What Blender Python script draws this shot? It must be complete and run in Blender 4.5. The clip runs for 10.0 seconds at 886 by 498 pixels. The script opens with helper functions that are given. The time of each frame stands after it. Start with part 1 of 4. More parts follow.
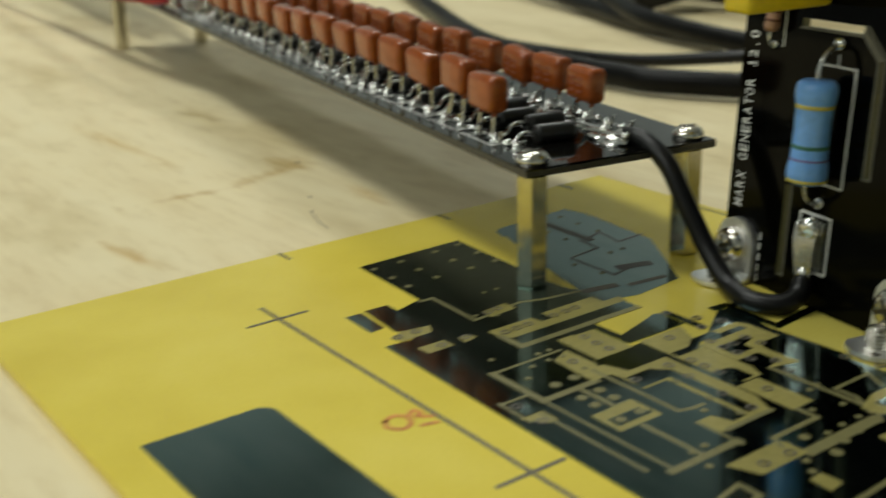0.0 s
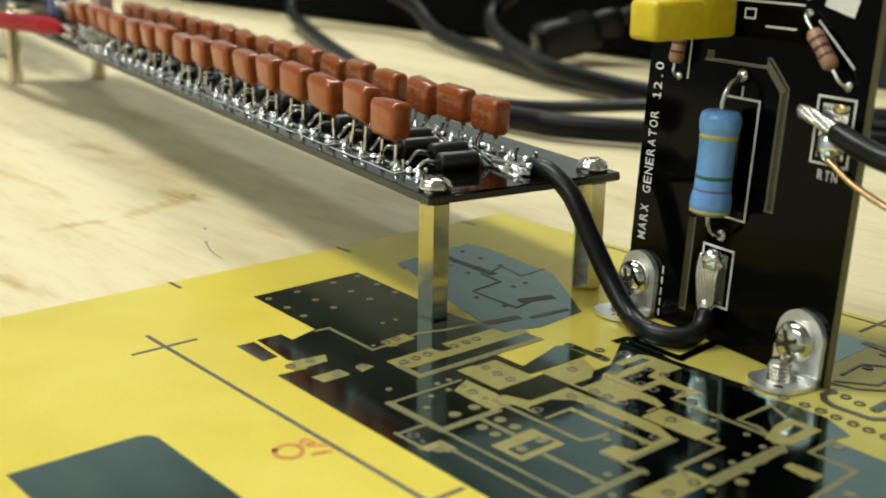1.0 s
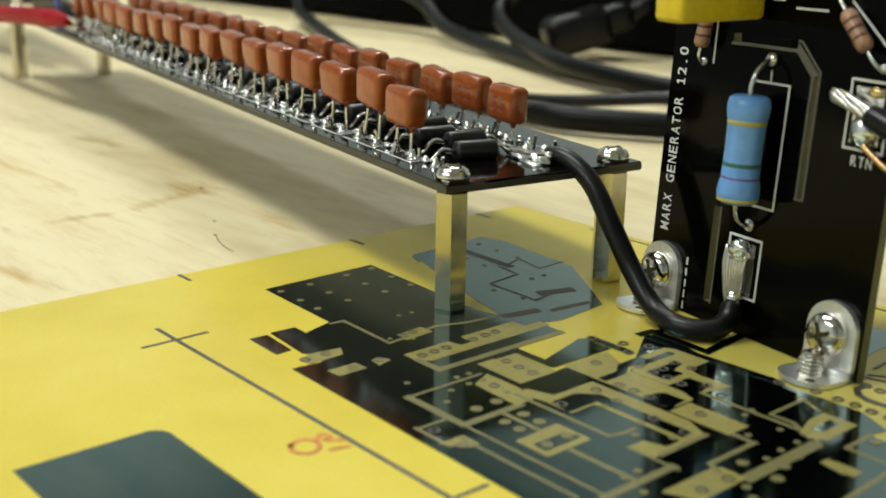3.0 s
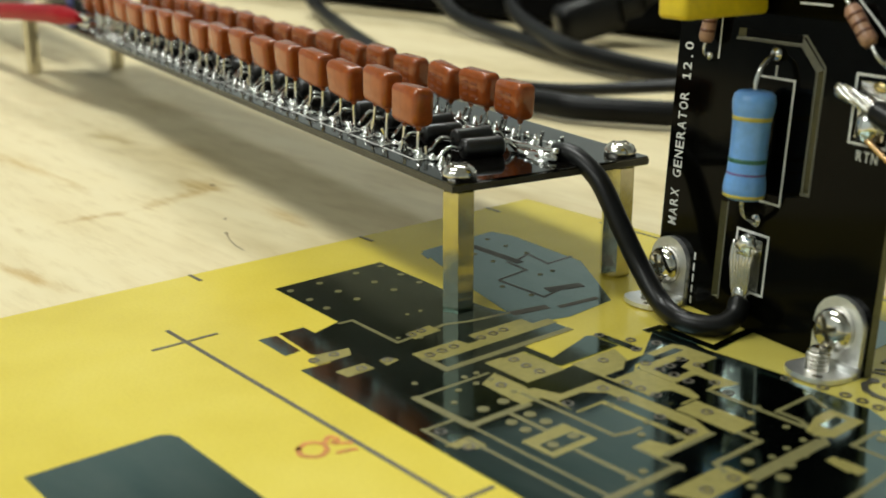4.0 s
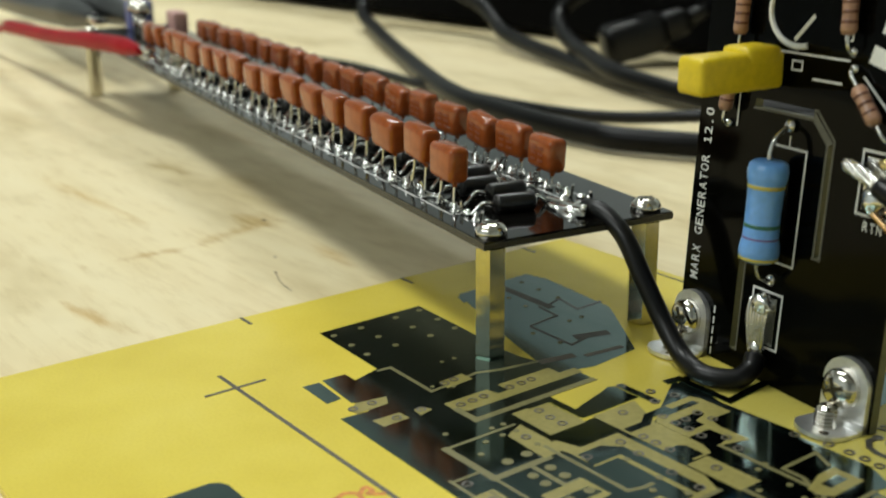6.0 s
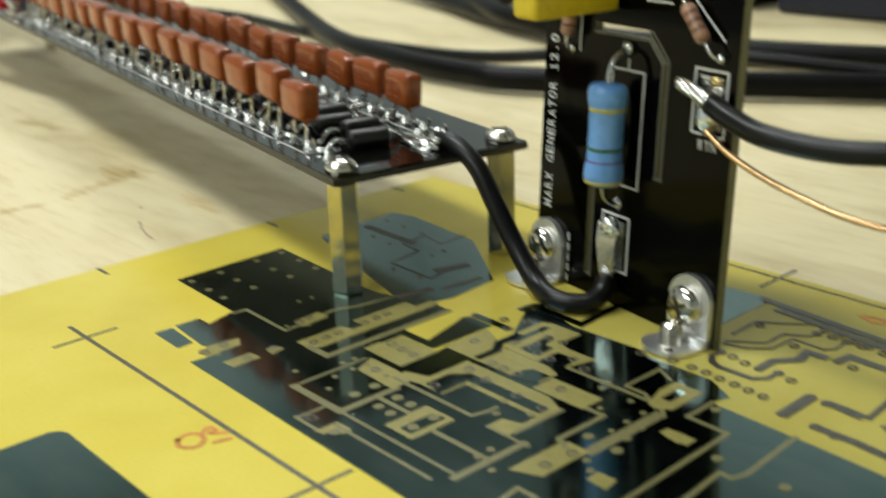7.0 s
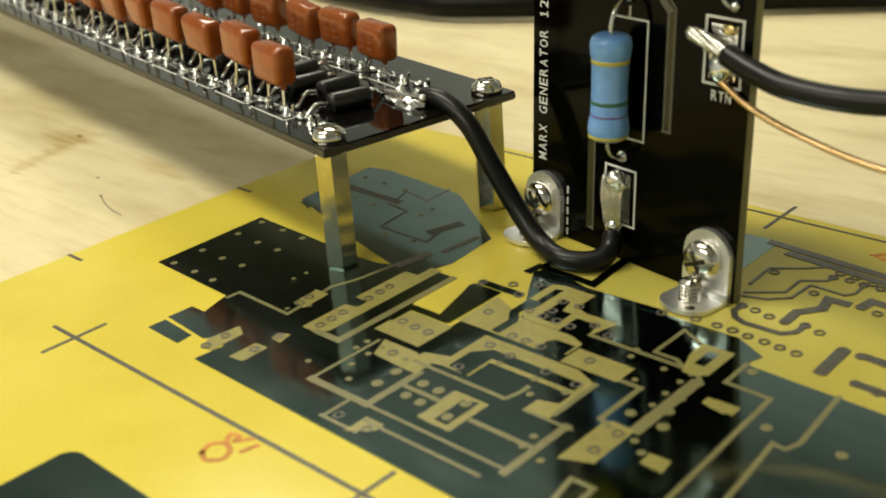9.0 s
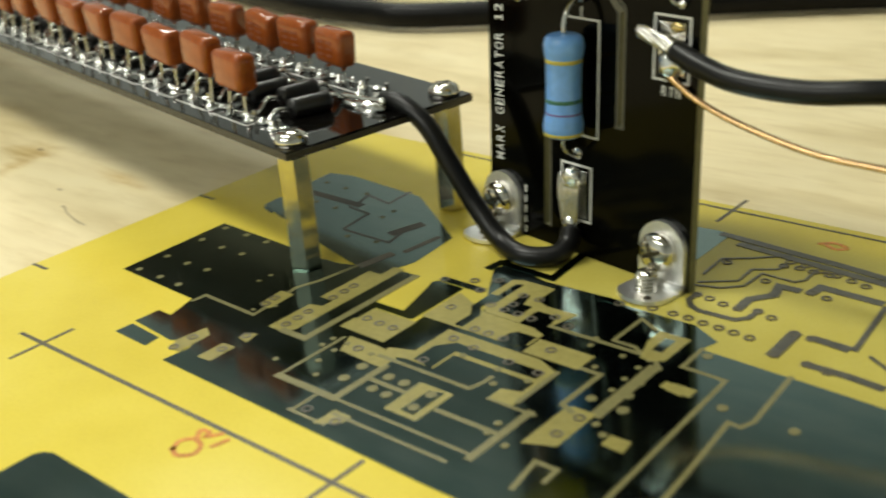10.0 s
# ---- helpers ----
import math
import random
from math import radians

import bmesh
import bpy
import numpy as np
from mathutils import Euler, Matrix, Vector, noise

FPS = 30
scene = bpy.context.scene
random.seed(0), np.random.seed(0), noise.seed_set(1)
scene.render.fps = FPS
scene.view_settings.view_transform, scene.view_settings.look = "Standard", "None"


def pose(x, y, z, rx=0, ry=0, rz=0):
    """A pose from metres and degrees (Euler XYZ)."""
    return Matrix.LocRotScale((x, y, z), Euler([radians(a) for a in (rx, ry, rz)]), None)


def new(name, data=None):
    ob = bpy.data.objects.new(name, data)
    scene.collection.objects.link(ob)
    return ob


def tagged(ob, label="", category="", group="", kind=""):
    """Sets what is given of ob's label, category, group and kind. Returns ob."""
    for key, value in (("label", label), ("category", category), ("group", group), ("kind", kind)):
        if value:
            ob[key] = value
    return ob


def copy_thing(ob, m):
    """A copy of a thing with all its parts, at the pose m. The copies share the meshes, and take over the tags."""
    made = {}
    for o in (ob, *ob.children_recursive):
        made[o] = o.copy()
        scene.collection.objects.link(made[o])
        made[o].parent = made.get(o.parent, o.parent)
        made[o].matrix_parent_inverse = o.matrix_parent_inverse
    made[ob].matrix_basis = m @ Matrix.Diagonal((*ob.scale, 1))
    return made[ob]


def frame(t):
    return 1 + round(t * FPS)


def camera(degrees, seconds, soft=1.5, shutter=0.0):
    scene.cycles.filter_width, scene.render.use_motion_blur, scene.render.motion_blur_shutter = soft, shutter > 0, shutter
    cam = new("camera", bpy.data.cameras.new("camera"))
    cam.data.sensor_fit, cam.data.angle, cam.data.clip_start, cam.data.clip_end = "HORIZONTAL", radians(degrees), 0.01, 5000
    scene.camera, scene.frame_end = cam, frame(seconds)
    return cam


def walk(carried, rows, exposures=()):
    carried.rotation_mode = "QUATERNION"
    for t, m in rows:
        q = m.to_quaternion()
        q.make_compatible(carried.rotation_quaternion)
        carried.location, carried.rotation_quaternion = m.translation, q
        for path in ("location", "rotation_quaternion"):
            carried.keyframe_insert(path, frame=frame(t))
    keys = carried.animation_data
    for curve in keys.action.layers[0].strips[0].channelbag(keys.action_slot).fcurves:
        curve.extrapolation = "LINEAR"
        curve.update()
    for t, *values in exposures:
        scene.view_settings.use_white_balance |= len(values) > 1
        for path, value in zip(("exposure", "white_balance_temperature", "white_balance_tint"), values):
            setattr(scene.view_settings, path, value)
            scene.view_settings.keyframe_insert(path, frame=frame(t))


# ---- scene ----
MM = 0.001  # lengths below are written in millimetres
cam = camera(42.28, 10.0, soft=1.8, shutter=0.8)
cam.data.dof.use_dof = True  # a small lens held close, focused on the front of the boards
cam.data.dof.focus_distance, cam.data.dof.aperture_fstop = 0.205, 26.0
PATH = [
    (0, pose(0.16226, -0.08252, 0.07353, 71.01, 1.62, 53.59)),
    (0.5, pose(0.16092, -0.07465, 0.06964, 72.66, 0.94, 51.34)),
    (1, pose(0.15908, -0.07940, 0.06688, 73.85, -0.80, 49.27)),
    (1.5, pose(0.15742, -0.07965, 0.06565, 73.94, -0.99, 48.76)),
    (2, pose(0.15338, -0.07806, 0.06418, 73.87, -0.80, 48.73)),
    (2.5, pose(0.15266, -0.07727, 0.06365, 73.60, -0.71, 48.95)),
    (2.8, pose(0.15396, -0.07633, 0.06401, 73.44, -0.65, 49.52)),
    (3, pose(0.15388, -0.07798, 0.06378, 73.86, -0.73, 49.44)),
    (4.5, pose(0.15636, -0.07605, 0.06738, 72.72, 0.68, 50.41)),
    (5, pose(0.15891, -0.07705, 0.06941, 72.61, 0.85, 50.74)),
    (5.2, pose(0.16062, -0.07595, 0.07241, 72.11, 1.50, 51.75)),
    (6.3, pose(0.16913, -0.08035, 0.08269, 73.08, 0.51, 52.81)),
    (6.5, pose(0.17411, -0.07709, 0.08450, 73.05, 0.72, 52.15)),
    (7, pose(0.17199, -0.06988, 0.07590, 70.41, 1.91, 48.36)),
    (7.5, pose(0.17068, -0.06856, 0.07830, 68.20, 2.53, 46.35)),
    (8, pose(0.16875, -0.06708, 0.08206, 66.46, 3.95, 45.28)),
    (8.5, pose(0.16131, -0.07156, 0.08182, 66.44, 3.10, 43.65)),
    (8.7, pose(0.15563, -0.07152, 0.08239, 65.74, 3.84, 42.65)),
    (9, pose(0.15400, -0.07204, 0.08344, 65.30, 4.10, 42.86)),
    (9.5, pose(0.15864, -0.07205, 0.08535, 65.15, 5.49, 43.53)),
    (10, pose(0.15710, -0.07581, 0.08236, 65.95, 4.52, 40.53)),
]
walk(cam, PATH, exposures=[(0.0, -0.91, 6700, 10), (0.5, -0.66, 6700, 10), (1.2, -0.26, 6600, 11), (3.0, -0.36, 6600, 11), (4.5, -0.46, 6700, 11), (5.2, -0.5, 6700, 11), (6.4, -0.55, 6400, 11), (7.6, -0.24, 6600, 11), (8.0, -0.3, 7700, 11), (8.5, -0.34, 8000, 11), (10.0, -0.29, 7050, 11)])

# ---- light: a workshop room with an overhead tube lamp and two added fill lamps ----
world = bpy.data.worlds.new("room_air")
world.use_nodes = True
world.node_tree.nodes["Background"].inputs[0].default_value = (0.9, 0.95, 1.0, 1)
world.node_tree.nodes["Background"].inputs[1].default_value = 0.01
scene.world = world


def area_lamp(name, x, y, z, watts, long, wide, turn, colour=(0.94, 1.0, 0.95)):
    data = bpy.data.lights.new(name, "AREA")
    data.shape, data.size, data.size_y = "RECTANGLE", long, wide
    data.energy, data.color = watts, colour
    ob = new(name, data)
    ob.matrix_world = pose(x, y, z, 0, 0, turn)
    return ob


area_lamp("tube_light_bench", -0.85, -0.42, 1.93, 41, 1.2, 0.30, 10)
# added low fill from the front, to brighten upright faces
area_lamp("front_fill_light", -0.30, -1.30, 1.10, 18, 1.2, 0.30, 10)
# added fill by the rear wall, brightening what the foil mirrors
area_lamp("wall_fill_light", -1.52, 1.30, 1.93, 31, 1.2, 0.36, 10)


# ---- materials ----
def nodes_of(name, colour, rough=0.5, metal=0.0, spec=0.5):
    m = bpy.data.materials.new(name)
    m.use_nodes = True
    b = m.node_tree.nodes["Principled BSDF"]
    b.inputs["Base Color"].default_value = (*colour, 1)
    b.inputs["Roughness"].default_value = rough
    b.inputs["Metallic"].default_value = metal
    b.inputs["Specular IOR Level"].default_value = spec
    return m, m.node_tree, b


def noise_node(nt, scale, detail=4, stretch=None, rough=0.55):
    tex = nt.nodes.new("ShaderNodeTexNoise")
    tex.inputs["Scale"].default_value, tex.inputs["Detail"].default_value = scale, detail
    tex.inputs["Roughness"].default_value = rough
    at = nt.nodes.new("ShaderNodeTexCoord")
    if stretch:
        m = nt.nodes.new("ShaderNodeMapping")
        m.inputs["Scale"].default_value = stretch
        nt.links.new(at.outputs["Object"], m.inputs[0])
        nt.links.new(m.outputs[0], tex.inputs["Vector"])
    else:
        nt.links.new(at.outputs["Object"], tex.inputs["Vector"])
    return tex


def ramp(nt, source, stops):
    r = nt.nodes.new("ShaderNodeValToRGB")
    r.color_ramp.elements[0].position, r.color_ramp.elements[0].color = stops[0][0], (*stops[0][1], 1)
    r.color_ramp.elements[1].position, r.color_ramp.elements[1].color = stops[-1][0], (*stops[-1][1], 1)
    for p, c in stops[1:-1]:
        r.color_ramp.elements.new(p).color = (*c, 1)
    nt.links.new(source, r.inputs[0])
    return r.outputs[0]


def bump(nt, b, source, strength, distance):
    n = nt.nodes.new("ShaderNodeBump")
    n.inputs["Strength"].default_value, n.inputs["Distance"].default_value = strength, distance
    nt.links.new(source, n.inputs["Height"])
    nt.links.new(n.outputs[0], b.inputs["Normal"])


def mixed(nt, a, b_, fac, mode="MULTIPLY"):
    n = nt.nodes.new("ShaderNodeMix")
    n.data_type, n.blend_type = "RGBA", mode
    n.inputs["Factor"].default_value = fac
    nt.links.new(a, n.inputs["A"])
    nt.links.new(b_, n.inputs["B"])
    return n.outputs["Result"]


def material(name, colour, rough=0.5, metal=0.0, spec=0.5, vary=0.12, scale=400.0, bumps=0.0, rough_vary=0.0, coat=0.0):
    m, nt, b = nodes_of(name, colour, rough, metal, spec)
    tex = noise_node(nt, scale)
    lo = tuple(c * (1 - vary) for c in colour)
    hi = tuple(min(1, c * (1 + vary)) for c in colour)
    big = noise_node(nt, scale / 9, 2)
    col = ramp(nt, tex.outputs[0], [(0.3, lo), (0.7, hi)])
    col = mixed(nt, col, ramp(nt, big.outputs[0], [(0.35, (1 - vary,) * 3), (0.65, (1, 1, 1))]), 1.0)
    nt.links.new(col, b.inputs["Base Color"])
    if bumps:
        bump(nt, b, tex.outputs[0], bumps, 0.0002)
    if rough_vary:
        r = nt.nodes.new("ShaderNodeMapRange")
        r.inputs["To Min"].default_value, r.inputs["To Max"].default_value = max(0, rough - rough_vary), rough + rough_vary
        nt.links.new(big.outputs[0], r.inputs[0])
        nt.links.new(r.outputs[0], b.inputs["Roughness"])
    if coat:
        b.inputs["Coat Weight"].default_value, b.inputs["Coat Roughness"].default_value = coat, 0.05
    return m


def streak(nt, cloud, fine, x, y, turn, long, wide, tone):
    """A soft-ended mineral streak in the veneer, its edge broken by the grain."""
    at, m = nt.nodes.new("ShaderNodeTexCoord"), nt.nodes.new("ShaderNodeMapping")
    m.vector_type = "TEXTURE"
    m.inputs["Location"].default_value, m.inputs["Rotation"].default_value = (x, y, 0), (0, 0, radians(turn))
    m.inputs["Scale"].default_value = (long, wide, 1000.0)
    nt.links.new(at.outputs["Object"], m.inputs[0])
    d = nt.nodes.new("ShaderNodeVectorMath")
    d.operation = "LENGTH"
    nt.links.new(m.outputs[0], d.inputs[0])
    total = d.outputs["Value"]
    for source, weight in ((cloud, 1.6), (fine, 2.2)):
        f = nt.nodes.new("ShaderNodeMath")
        f.operation = "MULTIPLY_ADD"
        f.inputs[1].default_value = weight
        nt.links.new(source.outputs[0], f.inputs[0])
        nt.links.new(total, f.inputs[2])
        total = f.outputs[0]
    r = nt.nodes.new("ShaderNodeMapRange")
    r.inputs["From Min"].default_value, r.inputs["From Max"].default_value = 1.9, 2.8
    nt.links.new(total, r.inputs[0])
    return ramp(nt, r.outputs[0], [(0.0, tone), (1.0, (1, 1, 1))])


def wood_material():
    m, nt, b = nodes_of("birch_plywood", (0.75, 0.62, 0.40), 0.55, 0, 0.35)
    grain = noise_node(nt, 9.0, 6, (1.3, 9.0, 1.0), 0.6)
    cloud = noise_node(nt, 11.0, 4, (0.8, 1.9, 1.0), 0.62)
    fine = noise_node(nt, 60.0, 5, (0.8, 4.5, 1.0), 0.7)
    c = ramp(nt, grain.outputs[0], [(0.30, (0.79, 0.655, 0.39)), (0.5, (0.86, 0.735, 0.455)), (0.72, (0.89, 0.775, 0.50))])
    c = mixed(nt, c, ramp(nt, cloud.outputs[0], [(0.33, (0.77, 0.73, 0.63)), (0.5, (1, 1, 1)), (0.7, (1, 0.99, 0.96))]), 1.0)
    c = mixed(nt, c, ramp(nt, fine.outputs[0], [(0.32, (0.90, 0.87, 0.82)), (0.5, (1, 1, 1)), (0.9, (1, 1, 1))]), 1.0)
    for x, y, turn, long, wide, tone in ((-0.0865, 0.022, 88, 0.020, 0.0040, (0.74, 0.63, 0.47)), (-0.0905, 0.046, 104, 0.016, 0.0045, (0.78, 0.68, 0.51)), (-0.097, 0.056, 5, 0.012, 0.0055, (0.76, 0.67, 0.50)),
                                         (-0.172, 0.0635, 12, 0.014, 0.005, (0.76, 0.70, 0.56)), (-0.054, -0.005, 10, 0.016, 0.003, (0.82, 0.70, 0.52)),
                                         (-0.060, 0.056, -4, 0.016, 0.003, (0.84, 0.74, 0.58)), (-0.15, 0.030, 3, 0.05, 0.004, (0.84, 0.74, 0.56)), (0.02, 0.30, 4, 0.10, 0.012, (0.82, 0.72, 0.55))):
        c = mixed(nt, c, streak(nt, cloud, fine, x, y, turn, long, wide, tone), 1.0)
    nt.links.new(c, b.inputs["Base Color"])
    bump(nt, b, fine.outputs[0], 0.12, 0.0003)
    return m


def laminate_material():
    m, nt, b = nodes_of("yellow_laminate", (0.80, 0.62, 0.12), 0.17, 0, 0.20)
    weave = noise_node(nt, 1800.0, 3)
    cloud = noise_node(nt, 28.0, 3)
    c = ramp(nt, cloud.outputs[0], [(0.32, (0.73, 0.57, 0.075)), (0.55, (0.81, 0.65, 0.10)), (0.75, (0.85, 0.695, 0.13))])
    c = mixed(nt, c, ramp(nt, weave.outputs[0], [(0.3, (0.95, 0.94, 0.90)), (0.6, (1, 1, 1))]), 1.0)
    # the dimmer light around the upright board is painted in as a duller tone
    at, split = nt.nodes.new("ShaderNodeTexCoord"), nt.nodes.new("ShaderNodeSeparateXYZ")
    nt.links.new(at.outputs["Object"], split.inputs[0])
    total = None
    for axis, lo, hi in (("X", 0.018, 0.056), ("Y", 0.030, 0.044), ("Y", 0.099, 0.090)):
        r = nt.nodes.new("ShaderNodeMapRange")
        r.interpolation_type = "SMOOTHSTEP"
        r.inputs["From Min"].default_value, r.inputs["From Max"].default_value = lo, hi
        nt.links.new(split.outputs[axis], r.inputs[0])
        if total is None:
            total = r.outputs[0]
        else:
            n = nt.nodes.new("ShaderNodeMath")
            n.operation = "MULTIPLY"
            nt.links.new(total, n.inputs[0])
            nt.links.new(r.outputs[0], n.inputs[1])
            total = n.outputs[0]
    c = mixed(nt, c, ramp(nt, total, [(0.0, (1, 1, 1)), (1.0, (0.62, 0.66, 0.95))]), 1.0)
    nt.links.new(c, b.inputs["Base Color"])
    bump(nt, b, weave.outputs[0], 0.04, 0.0001)
    return m


def foil_material():
    m, nt, b = nodes_of("tarnished_etched_copper_foil", (0.17, 0.25, 0.26), 0.09, 1.0, 0.5)
    smear = noise_node(nt, 60.0, 4, (1, 3.0, 1))
    tiny = noise_node(nt, 900.0, 3)
    c = ramp(nt, smear.outputs[0], [(0.3, (0.125, 0.200, 0.195)), (0.7, (0.180, 0.245, 0.235))])
    nt.links.new(c, b.inputs["Base Color"])
    r = nt.nodes.new("ShaderNodeMapRange")
    r.inputs["To Min"].default_value, r.inputs["To Max"].default_value = 0.05, 0.16
    nt.links.new(smear.outputs[0], r.inputs[0])
    nt.links.new(r.outputs[0], b.inputs["Roughness"])
    bump(nt, b, tiny.outputs[0], 0.03, 0.00005)
    return m


WOOD, LAMINATE, COPPER = wood_material(), laminate_material(), foil_material()
# darker copies of LAMINATE, with the weaker light there put into their colour
BARE = material("dimmed_laminate_between_foil", (0.215, 0.195, 0.085), 0.25, vary=0.10, scale=900)
ISLE = material("dimmed_yellow_island", (0.325, 0.28, 0.088), 0.25, vary=0.10, scale=900)
TRACE = material("dull_etched_trace", (0.13, 0.125, 0.105), 0.35, 0.6, vary=0.2, scale=700)
PEN = material("dark_etched_line", (0.10, 0.085, 0.06), 0.4, vary=0.2, scale=900)
RED_INK = material("faded_red_marker_ink", (0.82, 0.30, 0.05), 0.5, vary=0.25, scale=1500)
MASK = material("black_solder_mask", (0.0015, 0.0015, 0.001), 0.09, spec=0.09, vary=0.3, scale=300, rough_vary=0.05)
GLOSS_MASK = material("glossy_black_solder_mask", (0.004, 0.0035, 0.003), 0.06, spec=0.6, vary=0.3, scale=300, rough_vary=0.03)
EDGE = material("sawn_board_edge", (0.20, 0.19, 0.10), 0.55, vary=0.15, scale=1500)
DARK_EDGE = material("dark_board_edge", (0.05, 0.045, 0.035), 0.45, vary=0.2, scale=1500)
RIM = material("milled_slot_rim", (0.12, 0.115, 0.085), 0.5, vary=0.2, scale=1500)
SILK = material("white_screen_print", (0.80, 0.80, 0.76), 0.55, vary=0.08, scale=2500)
CAP_BROWN = material("rust_brown_epoxy", (0.34, 0.080, 0.016), 0.10, spec=0.5, vary=0.16, scale=500, bumps=0.03)
CAP_PRINT = material("dark_print_on_epoxy", (0.30, 0.075, 0.025), 0.4, vary=0.2, scale=1500)
NICKEL = material("nickel_plating", (0.76, 0.73, 0.66), 0.11, 1.0, vary=0.08, scale=900, rough_vary=0.05)
STEEL = material("plated_steel_spacer", (0.58, 0.54, 0.43), 0.15, 1.0, vary=0.10, scale=900, rough_vary=0.06)
ALU = material("brushed_zinc_plate", (0.95, 0.95, 0.94), 0.42, 1.0, vary=0.06, scale=1200, bumps=0.05, rough_vary=0.08)
SOLDER = material("shiny_solder", (0.78, 0.78, 0.76), 0.14, 1.0, vary=0.10, scale=1500, bumps=0.25)
LEAD = material("tinned_wire", (0.72, 0.71, 0.67), 0.22, 1.0, vary=0.08, scale=2000)
BLUE = material("blue_resistor_lacquer", (0.17, 0.42, 0.90), 0.30, vary=0.10, scale=700, bumps=0.04, coat=0.35)
BAND_YELLOW = material("yellow_band_lacquer", (0.62, 0.52, 0.10), 0.35, vary=0.1)
BAND_GREEN = material("green_band_lacquer", (0.04, 0.16, 0.10), 0.35, vary=0.1)
BAND_VIOLET = material("violet_band_lacquer", (0.16, 0.10, 0.30), 0.35, vary=0.1)
BAND_BROWN = material("brown_band_lacquer", (0.12, 0.04, 0.02), 0.35, vary=0.1)
TAN = material("tan_resistor_lacquer", (0.40, 0.22, 0.14), 0.3, vary=0.15, scale=900, coat=0.3)
YELLOW = material("yellow_capacitor_plastic", (0.78, 0.58, 0.015), 0.38, vary=0.08, scale=700, bumps=0.04)
RUBBER = material("black_cable_jacket", (0.005, 0.005, 0.005), 0.33, spec=0.3, vary=0.25, scale=600, bumps=0.08)
GREY_RUBBER = material("worn_grey_black_cable_jacket", (0.0045, 0.0045, 0.0045), 0.34, spec=0.13, vary=0.3, scale=150, bumps=0.08)
BLACK_EPOXY = material("black_diode_epoxy", (0.012, 0.012, 0.012), 0.3, vary=0.3, scale=800)
BARE_COPPER = material("bare_copper_wire", (0.86, 0.55, 0.28), 0.25, 1.0, vary=0.1, scale=1500)
RED = material("red_clip_sleeve", (0.33, 0.005, 0.012), 0.5, spec=0.12, vary=0.15, scale=500)
CASE = material("black_instrument_case", (0.002, 0.002, 0.002), 0.8, spec=0.05, vary=0.3, scale=60, bumps=0.1)
GREY_CASE = material("grey_instrument_case", (0.10, 0.10, 0.105), 0.5, vary=0.12, scale=80)
NAVY = material("navy_instrument_base", (0.010, 0.012, 0.03), 0.5, vary=0.2, scale=80)
LIME = material("lime_label", (0.35, 0.40, 0.01), 0.5, vary=0.15, scale=200)
WALL = material("blue_grey_wall_paint", (0.66, 0.70, 0.69), 0.8, vary=0.06, scale=8)
CEIL = material("white_ceiling_paint", (0.75, 0.76, 0.74), 0.85, vary=0.04, scale=8)
FLOOR = material("grey_concrete_floor", (0.25, 0.24, 0.22), 0.7, vary=0.12, scale=6)
WHITE_CASE = material("white_carton", (0.75, 0.74, 0.70), 0.6, vary=0.05, scale=60)
INDIGO = material("indigo_plastic", (0.10, 0.12, 0.35), 0.4, vary=0.1)
BRASS = material("brass_plating", (0.66, 0.52, 0.24), 0.2, 1.0, vary=0.08, scale=900, rough_vary=0.05)

# ---- building helpers (millimetres) ----
def part(name, bm, mat, parent=None, label="", smooth=False, at=None):
    me = bpy.data.meshes.new(name)
    bmesh.ops.scale(bm, vec=(MM, MM, MM), verts=bm.verts)
    bm.to_mesh(me)
    bm.free()
    for m in mat if isinstance(mat, (list, tuple)) else (mat,):
        me.materials.append(m)
    if smooth:
        for p in me.polygons:
            p.use_smooth = True
    ob = new(name, me)
    if at is not None:
        ob.matrix_basis = at
    if parent is not None:
        ob.parent = parent
    return tagged(ob, label)


def spot(x, y, z, rx=0, ry=0, rz=0):
    return pose(x * MM, y * MM, z * MM, rx, ry, rz)


def thing(name, label, category, at=None, group="", kind=""):
    ob = new(name)
    ob.empty_display_size = 0.005
    if at is not None:
        ob.matrix_basis = at
    return tagged(ob, label, category, group, kind)


def brick(size, centre=(0, 0, 0), bevel=0.0, segments=2, turn=None, bm=None):
    bm = bm or bmesh.new()
    m = Matrix.Translation(centre) @ (turn or Matrix()) @ Matrix.Diagonal((*size, 1))
    made = bmesh.ops.create_cube(bm, size=1, matrix=m)["verts"]
    if bevel:
        edges = list({e for v in made for e in v.link_edges})
        bmesh.ops.bevel(bm, geom=edges, offset=bevel, segments=segments, affect="EDGES", profile=0.5)
    return bm


def lathe(profile, seg=20, bm=None, m=None):
    """Turns a profile of (radius, height) round z."""
    bm = bm or bmesh.new()
    rows = []
    for r, z in profile:
        if r < 1e-6:
            rows.append([bm.verts.new((0, 0, z))])
        else:
            rows.append([bm.verts.new((r * math.cos(2 * math.pi * k / seg), r * math.sin(2 * math.pi * k / seg), z)) for k in range(seg)])
    for a, b in zip(rows, rows[1:]):
        for k in range(seg):
            j = (k + 1) % seg
            if len(a) == 1:
                bm.faces.new((a[0], b[j], b[k])) if len(b) > 1 else None
            elif len(b) == 1:
                bm.faces.new((a[k], a[j], b[0]))
            else:
                bm.faces.new((a[k], a[j], b[j], b[k]))
    for row in (rows[0], rows[-1]):
        if len(row) > 1:
            bm.faces.new(row)
    if m is not None:
        bmesh.ops.transform(bm, matrix=m, verts=[v for row in rows for v in row])
    bmesh.ops.recalc_face_normals(bm, faces=bm.faces)
    return bm


